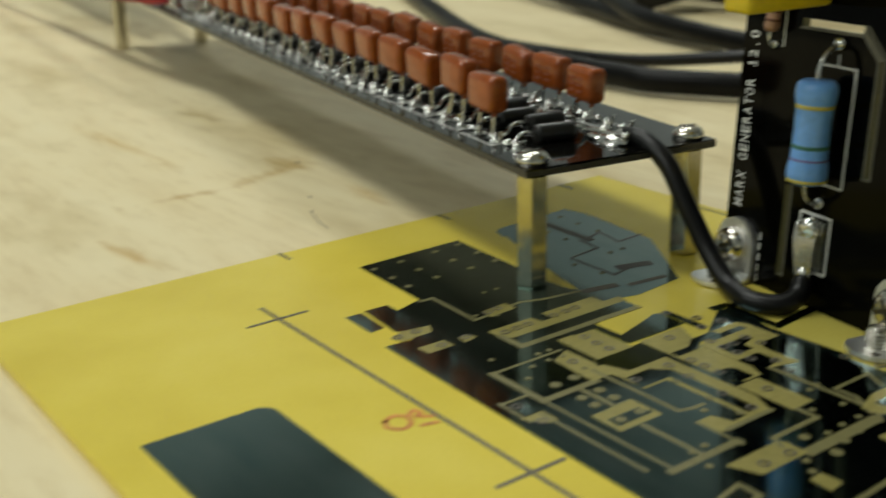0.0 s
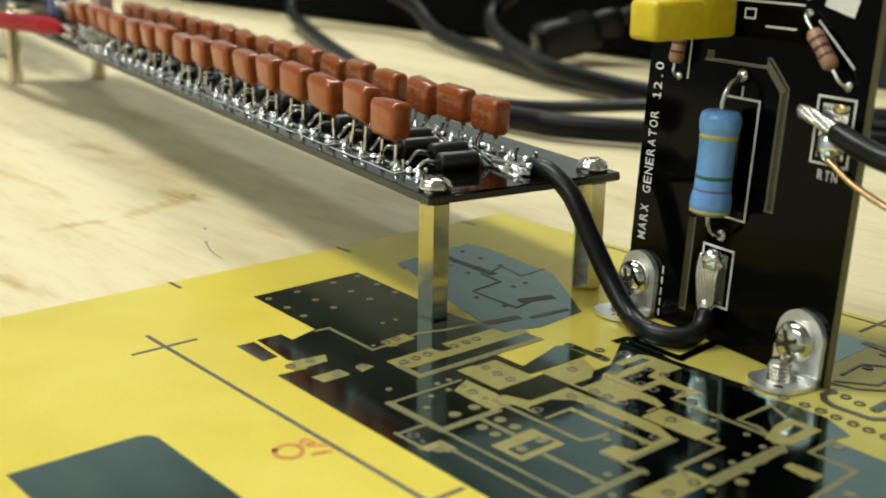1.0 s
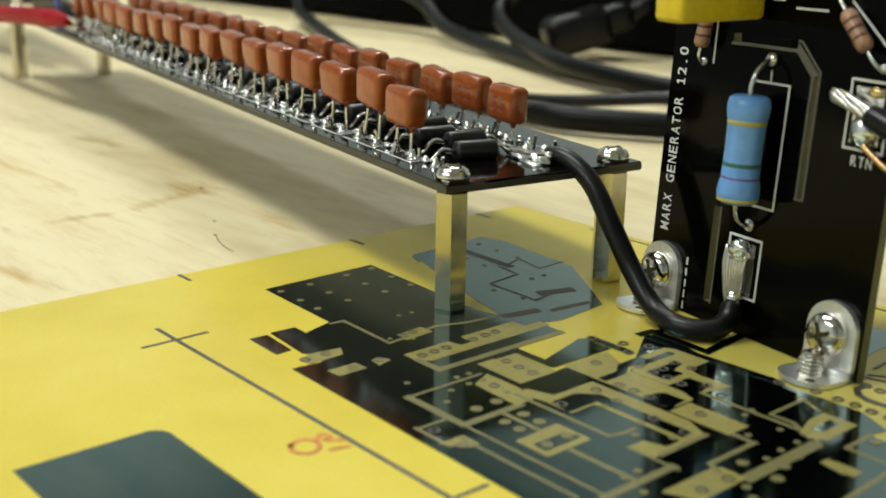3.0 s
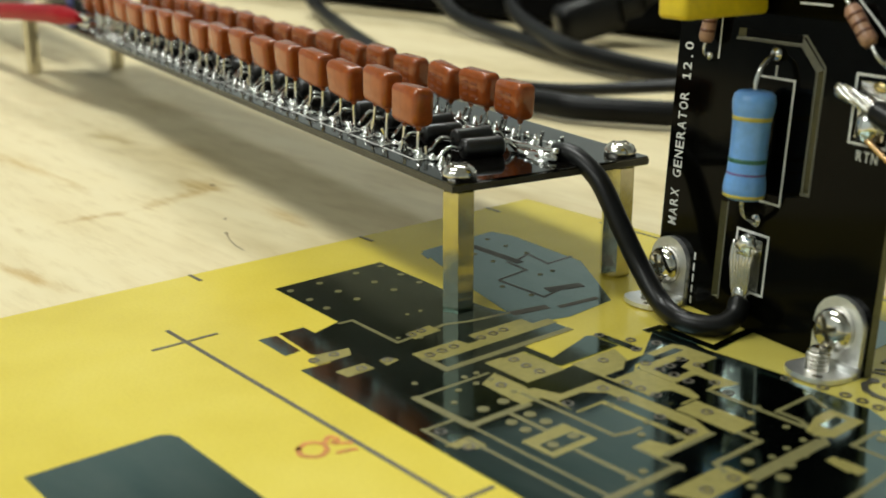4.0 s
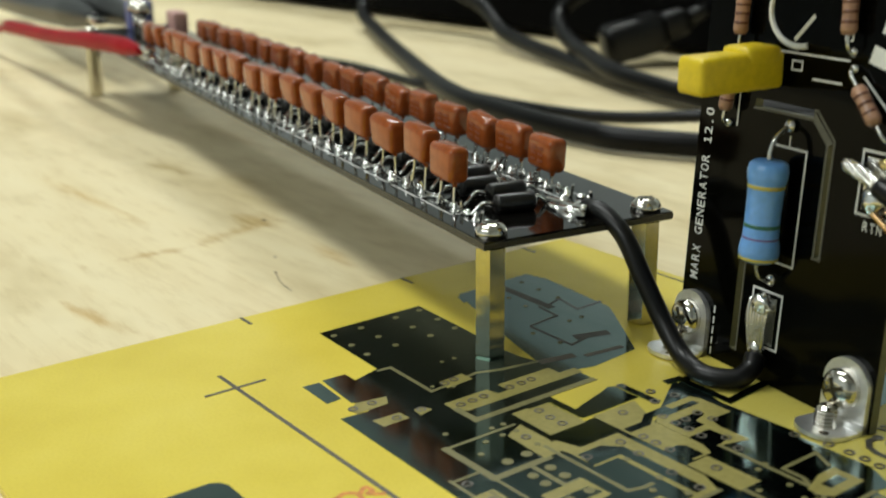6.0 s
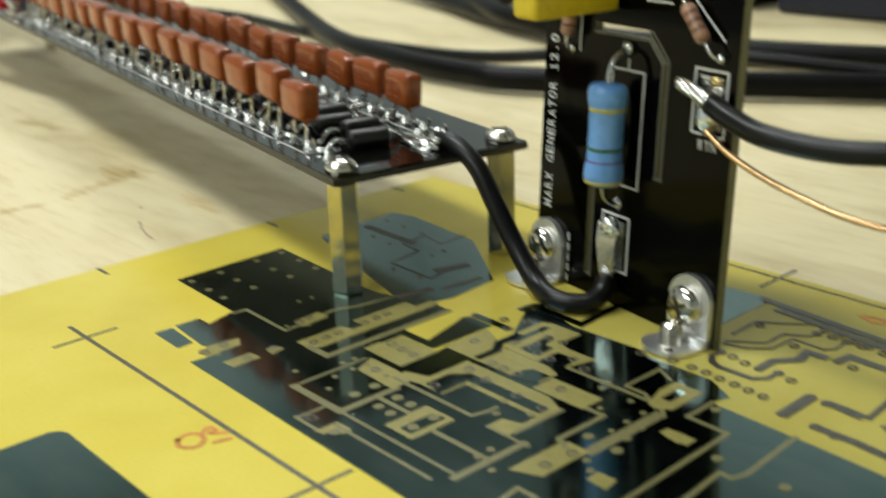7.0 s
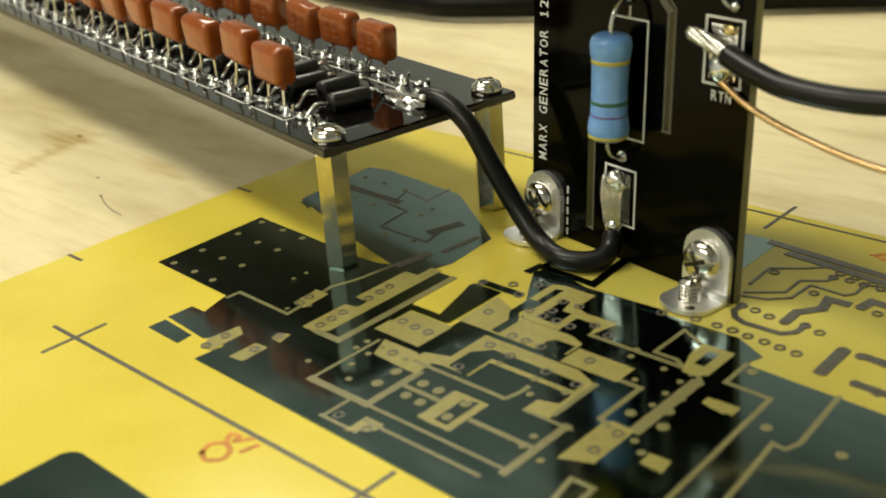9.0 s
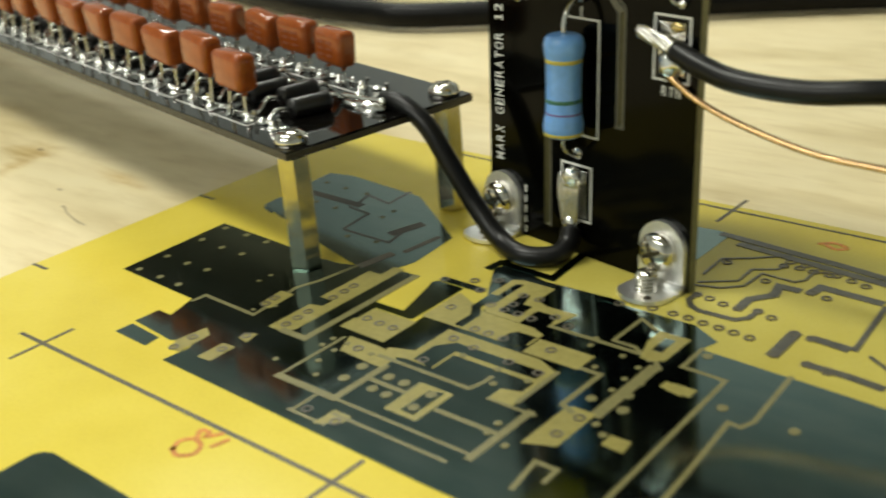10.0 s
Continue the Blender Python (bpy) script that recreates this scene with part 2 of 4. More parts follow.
def smooth_path(points, steps=8):
    pts = [Vector(p) for p in points]
    pts = [2 * pts[0] - pts[1]] + pts + [2 * pts[-1] - pts[-2]]
    out = []
    for i in range(1, len(pts) - 2):
        a, b, c, d = pts[i - 1:i + 3]
        for k in range(steps):
            t = k / steps
            out.append(0.5 * ((2 * b) + (c - a) * t + (2 * a - 5 * b + 4 * c - d) * t * t + (3 * b - a - 3 * c + d) * t ** 3))
    out.append(pts[-2])
    return out


def hose(points, radius, seg=12, steps=8, bm=None, curved=True):
    """A round wire along points."""
    bm = bm or bmesh.new()
    line = smooth_path(points, steps) if curved else [Vector(p) for p in points]
    up, rings_ = None, []
    for i, p in enumerate(line):
        d = (line[min(i + 1, len(line) - 1)] - line[max(i - 1, 0)]).normalized()
        if up is None:
            up = d.orthogonal().normalized()
        up = (up - d * up.dot(d)).normalized()
        side = d.cross(up)
        r = radius(i / (len(line) - 1)) if callable(radius) else radius
        rings_.append([bm.verts.new(p + r * (math.cos(2 * math.pi * k / seg) * up + math.sin(2 * math.pi * k / seg) * side)) for k in range(seg)])
    for a, b in zip(rings_, rings_[1:]):
        for k in range(seg):
            j = (k + 1) % seg
            bm.faces.new((a[k], a[j], b[j], b[k]))
    bm.faces.new(rings_[0][::-1])
    bm.faces.new(rings_[-1])
    return bm


def blob(size, centre=(0, 0, 0), rough=0.12, seed=0, sub=2, bm=None):
    bm = bm or bmesh.new()
    made = bmesh.ops.create_icosphere(bm, subdivisions=sub, radius=1)["verts"]
    for v in made:
        k = 1 + rough * noise.noise(v.co * 2.3 + Vector((seed * 3.7, seed, 0)))
        v.co = Vector((v.co.x * size[0] * k + centre[0], v.co.y * size[1] * k + centre[1], v.co.z * size[2] * k + centre[2]))
    return bm


def prism(points, z0, z1, bm=None):
    bm = bm or bmesh.new()
    low = [bm.verts.new((x, y, z0)) for x, y in points]
    high = [bm.verts.new((x, y, z1)) for x, y in points]
    bm.faces.new(high)
    bm.faces.new(low[::-1])
    n = len(points)
    for i in range(n):
        bm.faces.new((low[i], low[(i + 1) % n], high[(i + 1) % n], high[i]))
    bmesh.ops.recalc_face_normals(bm, faces=bm.faces)
    return bm


def ribbon(points, width, z0, z1):
    """A flat track of even width along points, with mitred corners and half-round ends."""
    pts = [Vector((*p, 0)) for p in points]
    n = len(pts)
    closed = (pts[0] - pts[-1]).length < 1e-6
    left, right = [], []
    for i, p in enumerate(pts):
        a = (p - pts[i - 1]).normalized() if i else None
        b = (pts[i + 1] - p).normalized() if i < n - 1 else None
        if closed and i == 0:
            a = (pts[0] - pts[-2]).normalized()
        if closed and i == n - 1:
            b = (pts[1] - pts[0]).normalized()
        d = ((a or b) + (b or a)).normalized()
        side = Vector((-d.y, d.x, 0))
        k = width / 2 / max(0.45, side.dot(Vector((-(b or a).y, (b or a).x, 0))))
        end = Vector()
        if not closed and i in (0, n - 1):
            end = d * (width * 0.35) * (-1 if i == 0 else 1)
        left.append(p + side * k + end)
        right.append(p - side * k + end)
    bm = bmesh.new()
    top = [[bm.verts.new((v.x, v.y, z1)) for v in row] for row in (left, right)]
    low = [[bm.verts.new((v.x, v.y, z0)) for v in row] for row in (left, right)]
    for i in range(n - 1):
        bm.faces.new((top[0][i], top[1][i], top[1][i + 1], top[0][i + 1]))
        bm.faces.new((top[0][i], top[0][i + 1], low[0][i + 1], low[0][i]))
        bm.faces.new((top[1][i + 1], top[1][i], low[1][i], low[1][i + 1]))
    for i in (0, n - 1):
        bm.faces.new((top[0][i], low[0][i], low[1][i], top[1][i]))
    bmesh.ops.recalc_face_normals(bm, faces=bm.faces)
    return bm


def glyph(ch):
    """One letter of the built-in font as a mesh, with its width and height scaled to one."""
    cu = bpy.data.curves.new("glyph", "FONT")
    cu.body, cu.extrude, cu.offset = ch, 0.01, 0.0 if ch in "1." else 0.004
    tmp = bpy.data.objects.new("glyph", cu)
    scene.collection.objects.link(tmp)
    bpy.context.view_layer.update()
    me = bpy.data.meshes.new_from_object(tmp.evaluated_get(bpy.context.evaluated_depsgraph_get()))
    bpy.data.objects.remove(tmp)
    return me


def lettering(name, text, height, pitch, mat, parent, at):
    """Evenly spaced screen-printed letters, as on a plotted board legend."""
    bm = bmesh.new()
    for i, ch in enumerate(text):
        if ch == " ":
            continue
        if ch == "1":
            mid = (i + 0.5) * pitch
            brick((0.26 * height / 2, height, 0.03), (mid, height / 2, 0), 0, 1, None, bm)
            brick((pitch * 0.6, 0.13 * height, 0.03), (mid, 0.065 * height, 0.002), 0, 1, None, bm)
            brick((pitch * 0.32, 0.13 * height, 0.03), (mid - pitch * 0.14, 0.86 * height, 0.002), 0, 1, Matrix.Rotation(radians(35), 4, "Z"), bm)
            continue
        me = glyph(ch)
        xs = [v.co.x for v in me.vertices]
        ys = [v.co.y for v in me.vertices]
        wide = pitch * {"1": 0.5, ".": 0.24}.get(ch, 0.76)
        tall = height * (0.16 if ch == "." else 1.0)
        sx, sy = wide / (max(xs) - min(xs)), tall / (max(ys) - min(ys))
        for v in me.vertices:
            v.co = Vector((i * pitch + (pitch - wide) / 2 + (v.co.x - min(xs)) * sx, (v.co.y - min(ys)) * sy, v.co.z * 2))
        bm.from_mesh(me)
        bpy.data.meshes.remove(me)
    return part(name, bm, mat, parent, "white screen-printed lettering", False, at)


# ---- the room ----
def slab(name, size, centre, mat, label, category, bevel=0.0):
    ob = part(name, brick(size, centre, bevel), mat, None, label)
    return tagged(ob, "", category, "", "structure")


slab("floor", (5200, 4600, 60), (-300, 200, -780), FLOOR, "grey concrete workshop floor", "floor")
slab("ceiling", (5200, 4600, 60), (-300, 200, 2030), CEIL, "plain white painted workshop ceiling", "ceiling")
slab("wall_north", (5200, 80, 2750), (-300, 2540, 625), WALL, "plain blue-grey painted workshop wall", "wall")
slab("wall_south", (5200, 80, 2750), (-300, -2140, 625), WALL, "plain blue-grey painted workshop wall", "wall")
slab("wall_west", (80, 4600, 2750), (-2940, 200, 625), WALL, "plain blue-grey painted workshop wall", "wall")
slab("wall_east", (80, 4600, 2750), (2340, 200, 625), WALL, "plain blue-grey painted workshop wall", "wall")

bench = thing("workbench", "pale birch plywood workbench top under the circuit boards", "workbench")
part("bench_top", brick((1900, 1150, 30), (-350, 230, -16.7), 1.5), WOOD, bench)
for lx in (-1240, 540):
    for ly in (-290, 750):
        part("leg", brick((70, 70, 720), (lx, ly, -391), 3), WOOD, bench)

# a knot and short pencil dashes in the plywood
KNOT = material("dark_wood_knot", (0.30, 0.20, 0.10), 0.6, vary=0.3, scale=1200)
PENCIL = material("pencil_mark", (0.42, 0.33, 0.20), 0.6, vary=0.3, scale=1200)
for k, (kx, ky, r) in enumerate(((-96, 57.8, 0.9), (-65.7, 44.2, 0.5), (-55.5, 38.6, 0.5))):
    part("wood_knot", blob((r * 1.2, r * 0.7, 0.07), (kx, ky, -1.66), 0.4, k), KNOT, bench)
part("pencil_mark", ribbon([(-55.5, 38.6), (-50.5, 36.6), (-46.1, 35.4), (-42.2, 35)], 0.3, -1.7, -1.64), PENCIL, bench)


# ---- the yellow panel with its foil ----
panel = thing("etched_circuit_panel", "large yellow laminate panel with tarnished etched copper foil", "circuit board")
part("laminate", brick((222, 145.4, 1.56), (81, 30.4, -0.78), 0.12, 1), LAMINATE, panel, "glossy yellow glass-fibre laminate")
LAYER = (0.0, 0.05, 0.085, 0.12, 0.168, 0.16)


LAID = [0]


def next_height(level):
    """Each piece lies a hair above the one before, so that no two faces share a plane."""
    LAID[0] += 1
    return LAYER[level] + 0.0019 * (LAID[0] % 16)


def foil(level, name, mat, *points):
    return part(name, prism(points, 0.0, next_height(level)), mat, panel)


def strip(level, name, mat, width, *points):
    return part(name, ribbon(points, width, 0.0, next_height(level)), mat, panel)


def annulus(outer, inner, height, seg=14):
    bm = bmesh.new()
    rows = []
    for r, z in ((outer, 0), (outer, height), (inner, height), (inner, 0)):
        rows.append([bm.verts.new((r * math.cos(2 * math.pi * k / seg), r * math.sin(2 * math.pi * k / seg), z)) for k in range(seg)])
    for a, b in zip(rows, rows[1:]):
        for k in range(seg):
            bm.faces.new((a[k], a[(k + 1) % seg], b[(k + 1) % seg], b[k]))
    bmesh.ops.recalc_face_normals(bm, faces=bm.faces)
    bmesh.ops.scale(bm, vec=(MM, MM, MM), verts=bm.verts)
    me = bpy.data.meshes.new("pad_ring")
    bm.to_mesh(me)
    bm.free()
    return me


RING = annulus(0.85, 0.5, LAYER[4])
RING.materials.append(PEN)


def rings(*points):
    for x, y in points:
        ob = new("pad_ring", RING)
        ob.matrix_basis = spot(x, y, 0)
        ob.parent = panel


DISC = bpy.data.meshes.new("bare_dot")
_bm = lathe([(0.0, LAYER[5] * MM), (1.0 * MM, LAYER[5] * MM), (1.0 * MM, 0), (0.0, 0)], 14)
_bm.to_mesh(DISC)
_bm.free()
DISC.materials.append(BARE)


def dots(radius, *points):
    for x, y in points:
        ob = new("bare_dot", DISC)
        ob.matrix_basis = spot(x, y, 0) @ Matrix.Diagonal((radius, radius, 1, 1))
        ob.parent = panel


# long border lines with crosses and ticks
def border_line(name, width, *points):
    return part(name, ribbon(points, width, 0, next_height(1)), PEN, panel, "thin dark etched line")


border_line("border_line", 0.75, (-6.2, 0), (150, 0))
border_line("border_line", 0.6, (-5, 100.9), (160, 100.9))
for cx, cy in ((0, 0), (65.7, 0), (66.9, 100.9)):
    border_line("cross_mark", 0.7, (cx, cy - 5.6), (cx, cy + 5.4))
for cx, cy in ((65.7, 0), (66.9, 100.9)):
    border_line("cross_mark", 0.7, (cx - 4, cy + 0.01), (cx + 4, cy + 0.01))
for ty in (16.5, 55.4, 90.5):
    border_line("edge_tick", 0.7, (-29.8, ty), (-25.8, ty))
part("copper_area", prism([(27.5, -36.0), (27.5, -18.5), (28.3, -17.2), (29.6, -16.6), (118, -16.6), (118, -36.0)], 0, LAYER[1]), COPPER, panel)
for pts in ([(42.4, -6.6), (44.2, -7.4), (45.9, -6.0), (45.2, -4.2), (43.2, -3.6), (41.9, -5.0), (42.6, -6.9)], [(43.4, -3.4), (42.2, -1.8), (43.6, -1.4), (44.0, -2.4), (45.4, -0.6)], [(46.6, -3.4), (47.2, -1.2)]):
    line = [(v.x, v.y) for v in smooth_path([(*q, 0) for q in pts], 6)]
    part("ink_stroke", ribbon(line, 0.75, 0, next_height(0) + 0.03), RED_INK, panel, "faded red marker stroke")
line = [(v.x, v.y) for v in smooth_path([(86, 95, 0), (88, 96.4, 0), (90.5, 95.4, 0), (89, 94.2, 0), (86.8, 95.2, 0)], 6)]
part("ink_stroke", ribbon(line, 0.75, 0, next_height(0) + 0.03), RED_INK, panel, "faded red marker stroke")

foil(1, "copper_area", COPPER, (6.6, 13.0), (6.8, 17.5), (10.1, 17.5), (8.3, 23.3), (-12.8, 24.3), (-13.2, 48.0), (3.9, 47.1), (14.6, 46.2), (20.0, 46.5), (30.7, 49.9), (34.4, 49.9), (36.0, 39.4), (36.0, 37.6), (37.1, 36.6), (37.1, 30.3), (44.0, 30.3), (46.2, 30.3), (46.2, 39.2), (53.8, 44.5), (50.7, 49.4), (45.3, 58.0), (45.3, 62.1), (56.8, 58.8), (70.1, 58.8), (82.8, 58.8), (88.0, 56.0), (87.0, 52.9), (108.2, 52.0), (127.0, 50.8), (134.3, 6.2), (113.5, 6.1), (74.9, 6.1), (21.4, 7.4), (21.9, 12.3), (19.9, 14.4), (17.3, 12.0))
foil(1, "copper_area", COPPER, (6.8, 9.0), (7.0, 12.2), (14.9, 11.6), (15.2, 8.7))
foil(2, "bare_island", ISLE, (19.5, 10.1), (18.0, 12.6), (18.9, 17.9), (21.4, 16.6), (21.5, 10.5))
foil(2, "bare_island", ISLE, (25.2, 10.9), (25.3, 16.0), (28.0, 16.2), (28.1, 11.2))
foil(2, "bare_island", ISLE, (26.0, 18.4), (25.7, 20.2), (27.7, 20.9), (28.4, 18.1))
rings((26.6, 19.5), (19.6, 10.9), (19.6, 14.6), (26.7, 14.6))
strip(2, "bare_gap", BARE, 0.73, (9.1, 22.9), (9.3, 25.4), (22.0, 25.0), (21.8, 27.5), (20.6, 35.7), (22.2, 39.9), (23.2, 46.0), (24.1, 50.5))
foil(2, "bare_island", ISLE, (19.8, 28.2), (19.3, 33.5), (22.3, 33.6), (22.7, 27.9))
rings((20.8, 28.7), (20.4, 31.0))
foil(2, "bare_island", ISLE, (27.2, 23.6), (27.2, 32.6), (29.6, 33.2), (29.6, 35.4), (26.8, 35.4), (26.8, 47.0), (29.6, 47.0), (29.6, 50.5), (31.8, 50.5), (31.8, 25.2), (30.4, 23.6))
strip(2, "bare_gap", BARE, 1.3, (30.2, 24.0), (35.2, 24.0), (35.2, 49.6))
rings((29.2, 25.6), (29.1, 28.1), (29.0, 30.6), (28.9, 36.3), (28.8, 39.0), (28.7, 41.3))
foil(2, "bare_island", ISLE, (37.0, 29.8), (37.0, 37.2), (46.5, 37.2), (46.5, 29.6))
rings((38.9, 34.0), (41.8, 33.8), (44.6, 33.8))
strip(3, "copper_trace", COPPER, 1.5, (36.7, 33.7), (36.7, 38.2), (44.2, 38.2))
foil(3, "copper_pad", COPPER, (42.5, 37.7), (39.9, 47.2), (39.2, 49.2), (39.7, 50.2), (45.2, 50.2), (45.2, 37.7))
strip(3, "copper_trace", COPPER, 1.5, (40.3, 51.3), (44.1, 51.3), (48.0, 51.3))
rings((40.3, 51.3), (48.0, 51.2), (44.9, 53.5), (48.4, 55.5))
foil(2, "bare_island", ISLE, (45.7, 39.3), (45.7, 48.8), (53.4, 45.4), (63.0, 45.4), (65.6, 44.3), (65.6, 40.8), (64.1, 39.3), (61.8, 39.3))
strip(3, "copper_trace", COPPER, 1.5, (52.8, 40.3), (52.8, 44.0), (51.1, 46.3), (51.1, 50.5))
foil(3, "copper_pad", COPPER, (60.9, 39.3), (60.9, 42.0), (61.8, 43.1), (65.2, 43.1), (65.2, 40.3), (64.0, 39.3))
rings((47.8, 44.0), (55.7, 40.3), (58.3, 40.3), (61.2, 40.2))
foil(2, "bare_island", ISLE, (50.2, 48.9), (50.2, 57.0), (51.8, 57.8), (58.2, 57.8), (58.2, 53.0), (60.6, 52.2), (66.3, 52.2), (64.8, 46.8), (64.0, 50.2), (60.4, 50.2), (60.2, 49.5), (60.2, 45.5), (53.6, 45.5))
foil(3, "copper_pad", COPPER, (51.7, 47.3), (51.7, 56.0), (53.0, 56.4), (53.0, 48.6))
foil(3, "copper_pad", COPPER, (55.0, 46.9), (55.0, 53.8), (56.2, 53.8), (57.0, 50.8), (58.8, 50.8), (58.8, 46.9))
rings((52.7, 48.0), (55.2, 53.2), (55.6, 47.7), (55.7, 49.9), (58.3, 47.7), (58.2, 53.4), (61.0, 47.5), (63.8, 49.9), (67.2, 48.5))
foil(2, "bare_island", ISLE, (65.9, 38.6), (65.9, 43.1), (75.6, 43.1), (75.6, 38.6))
rings((69.2, 41.2))
strip(2, "bare_gap", BARE, 0.8, (64.8, 47.2), (71.0, 47.2), (82.8, 47.2), (85.0, 44.8))
strip(2, "bare_gap", BARE, 1.9, (84.2, 44.8), (84.2, 30.5))
foil(2, "bare_island", ISLE, (79.8, 29.7), (80.5, 30.5), (84.2, 30.5), (84.2, 26.5), (84.2, 21.6), (79.8, 19.7))
strip(2, "bare_gap", BARE, 0.9, (75.8, 39.3), (79.0, 39.3), (79.0, 30.1), (81.2, 29.2))
rings((82.8, 28.6), (82.5, 23.9))
dots(0.5, (77.2, 40.6), (78.8, 45.3), (82.4, 43.7), (72.8, 47.6), (73.2, 45.5), (82.4, 40.1), (82.6, 36.7), (85.0, 40.1))
dots(0.8, (81.4, 33.4), (85.2, 36.6))
dots(0.9, (86.5, 33.2))
dots(0.6, (85.4, 28.5), (87.5, 26.9))
foil(2, "bare_island", ISLE, (48.3, 26.6), (48.3, 29.0), (52.3, 30.4), (52.3, 38.2), (69.5, 38.2), (73.4, 36.5), (73.4, 27.4), (72.6, 27.6), (72.6, 32.4), (58.1, 32.4), (58.1, 27.8), (53.0, 27.8))
foil(3, "copper_pad", COPPER, (53.8, 28.4), (53.8, 33.0), (56.2, 35.5), (64.1, 35.5), (72.2, 35.5), (72.2, 33.4), (57.6, 33.4), (57.6, 27.7))
rings((55.2, 28.9), (54.8, 36.3), (59.2, 35.6), (66.1, 35.1), (71.5, 34.9))
strip(2, "bare_gap", BARE, 0.75, (48.7, 26.4), (65.9, 26.4), (66.6, 28.9), (66.6, 30.6))
foil(2, "bare_island", ISLE, (69.6, 25.9), (69.6, 28.8), (73.7, 30.0), (73.7, 25.9))
strip(2, "bare_gap", BARE, 0.6, (69.7, 25.8), (77.6, 25.8))
strip(2, "bare_gap", BARE, 0.8, (73.7, 27.2), (73.7, 36.5))
strip(2, "bare_gap", BARE, 1.3, (76.6, 13.4), (76.6, 19.2), (76.6, 26.1))
dots(0.6, (59.3, 33.0), (66.1, 32.6), (68.0, 29.2), (71.6, 32.4), (74.7, 21.7), (74.9, 19.2), (78.6, 18.1))
strip(2, "bare_gap", BARE, 0.6, (40.2, 13.8), (40.2, 27.6))
strip(2, "bare_gap", BARE, 1.3, (40.1, 14.1), (51.8, 14.1))
strip(2, "bare_gap", BARE, 1.3, (51.7, 14.5), (51.7, 24.5))
foil(2, "bare_island", ISLE, (42.5, 24.3), (40.7, 28.4), (47.3, 28.4), (51.5, 27.2), (51.5, 23.9), (49.3, 23.9))
rings((44.6, 26.2))
dots(0.5, (47.5, 26.0), (42.1, 26.4), (41.9, 23.8), (39.1, 24.0), (39.1, 26.3), (42.1, 20.3), (44.8, 17.2), (36.2, 17.1))
dots(0.9, (49.0, 18.8), (48.9, 22.6))
strip(2, "bare_gap", BARE, 0.9, (52.6, 20.7), (59.4, 20.7), (59.4, 23.6))
dots(0.9, (54.3, 22.5), (57.3, 22.5))
dots(0.85, (54.5, 18.9), (57.3, 18.8))
foil(2, "bare_island", ISLE, (59.3, 16.0), (59.3, 20.2), (59.3, 24.0), (65.2, 24.0), (65.2, 20.0), (65.2, 16.0))
foil(3, "copper_pad", COPPER, (61.6, 17.0), (61.6, 22.8), (63.9, 23.5), (63.9, 17.0))
dots(0.85, (62.7, 18.4), (62.6, 22.2))
strip(2, "bare_gap", BARE, 0.9, (65.7, 19.7), (75.7, 19.7))
strip(2, "bare_gap", BARE, 0.6, (51.8, 14.1), (77.0, 14.1))
strip(2, "bare_gap", BARE, 0.6, (48.9, 8.6), (48.9, 14.5))
strip(2, "bare_gap", BARE, 0.6, (48.4, 8.6), (55.4, 8.6))
foil(2, "bare_island", ISLE, (53.9, 7.8), (53.9, 12.0), (57.3, 12.0), (57.3, 10.3))
rings((50.6, 10.0), (56.2, 9.9))
strip(2, "bare_gap", BARE, 0.6, (54.4, 11.2), (74.6, 11.2))
strip(2, "bare_gap", BARE, 0.7, (75.2, 48.9), (75.2, 56.4))
strip(2, "bare_gap", BARE, 0.7, (75.2, 48.5), (78.8, 48.5), (82.7, 46.1))
foil(2, "bare_island", ISLE, (81.1, 46.2), (79.5, 50.8), (79.5, 54.5), (84.6, 54.5), (84.6, 47.3), (82.8, 46.2))
foil(3, "copper_pad", COPPER, (81.3, 49.0), (81.3, 53.0), (82.9, 53.0), (82.9, 49.0))
strip(2, "bare_gap", BARE, 0.6, (75.1, 56.4), (78.8, 54.5))
foil(2, "bare_island", ISLE, (88.5, 40.6), (88.5, 42.8), (92.1, 42.8), (92.1, 40.6))
foil(2, "bare_island", ISLE, (88.4, 25.0), (88.3, 27.5), (91.4, 27.6), (91.8, 24.8))
foil(2, "bare_island", ISLE, (87.3, 41.0), (87.4, 42.7), (90.8, 42.2), (91.0, 40.2))
strip(2, "bare_gap", BARE, 0.79, (87.2, 53.1), (87.3, 47.2), (94.0, 47.0), (95.0, 21.7), (95.3, 11.9))
strip(2, "bare_gap", BARE, 0.79, (100.8, 52.6), (101.7, 40.0), (100.9, 37.9), (99.1, 38.1), (100.0, 28.6), (100.9, 16.4))
strip(2, "bare_gap", BARE, 0.79, (84.8, 11.4), (83.8, 17.5), (87.1, 17.5), (87.2, 14.6))
dots(0.8, (88.8, 51.6), (96.9, 40.7), (106.8, 40.7))
dots(0.65, (-9.9, 25.7), (-3.8, 25.7), (1.7, 25.5), (-10.1, 32.0), (-4.2, 32.0), (1.3, 32.1), (-10.5, 40.4), (-4.2, 40.0), (1.5, 40.0), (-11.0, 46.5), (-4.6, 46.3), (1.3, 46.0))
dots(0.4, (13.0, 34.0), (13.1, 36.7), (20.6, 26.2), (22.9, 29.0))
strip(3, "copper_trace", COPPER, 1.6, (44.0, 58.7), (44.3, 61.3), (55.5, 60.8), (54.6, 70.6))
strip(3, "copper_trace", COPPER, 1.4, (44.7, 61.5), (47.0, 67.6))
strip(3, "copper_trace", COPPER, 1.4, (45.5, 59.0), (55.0, 58.5), (69.2, 59.1))
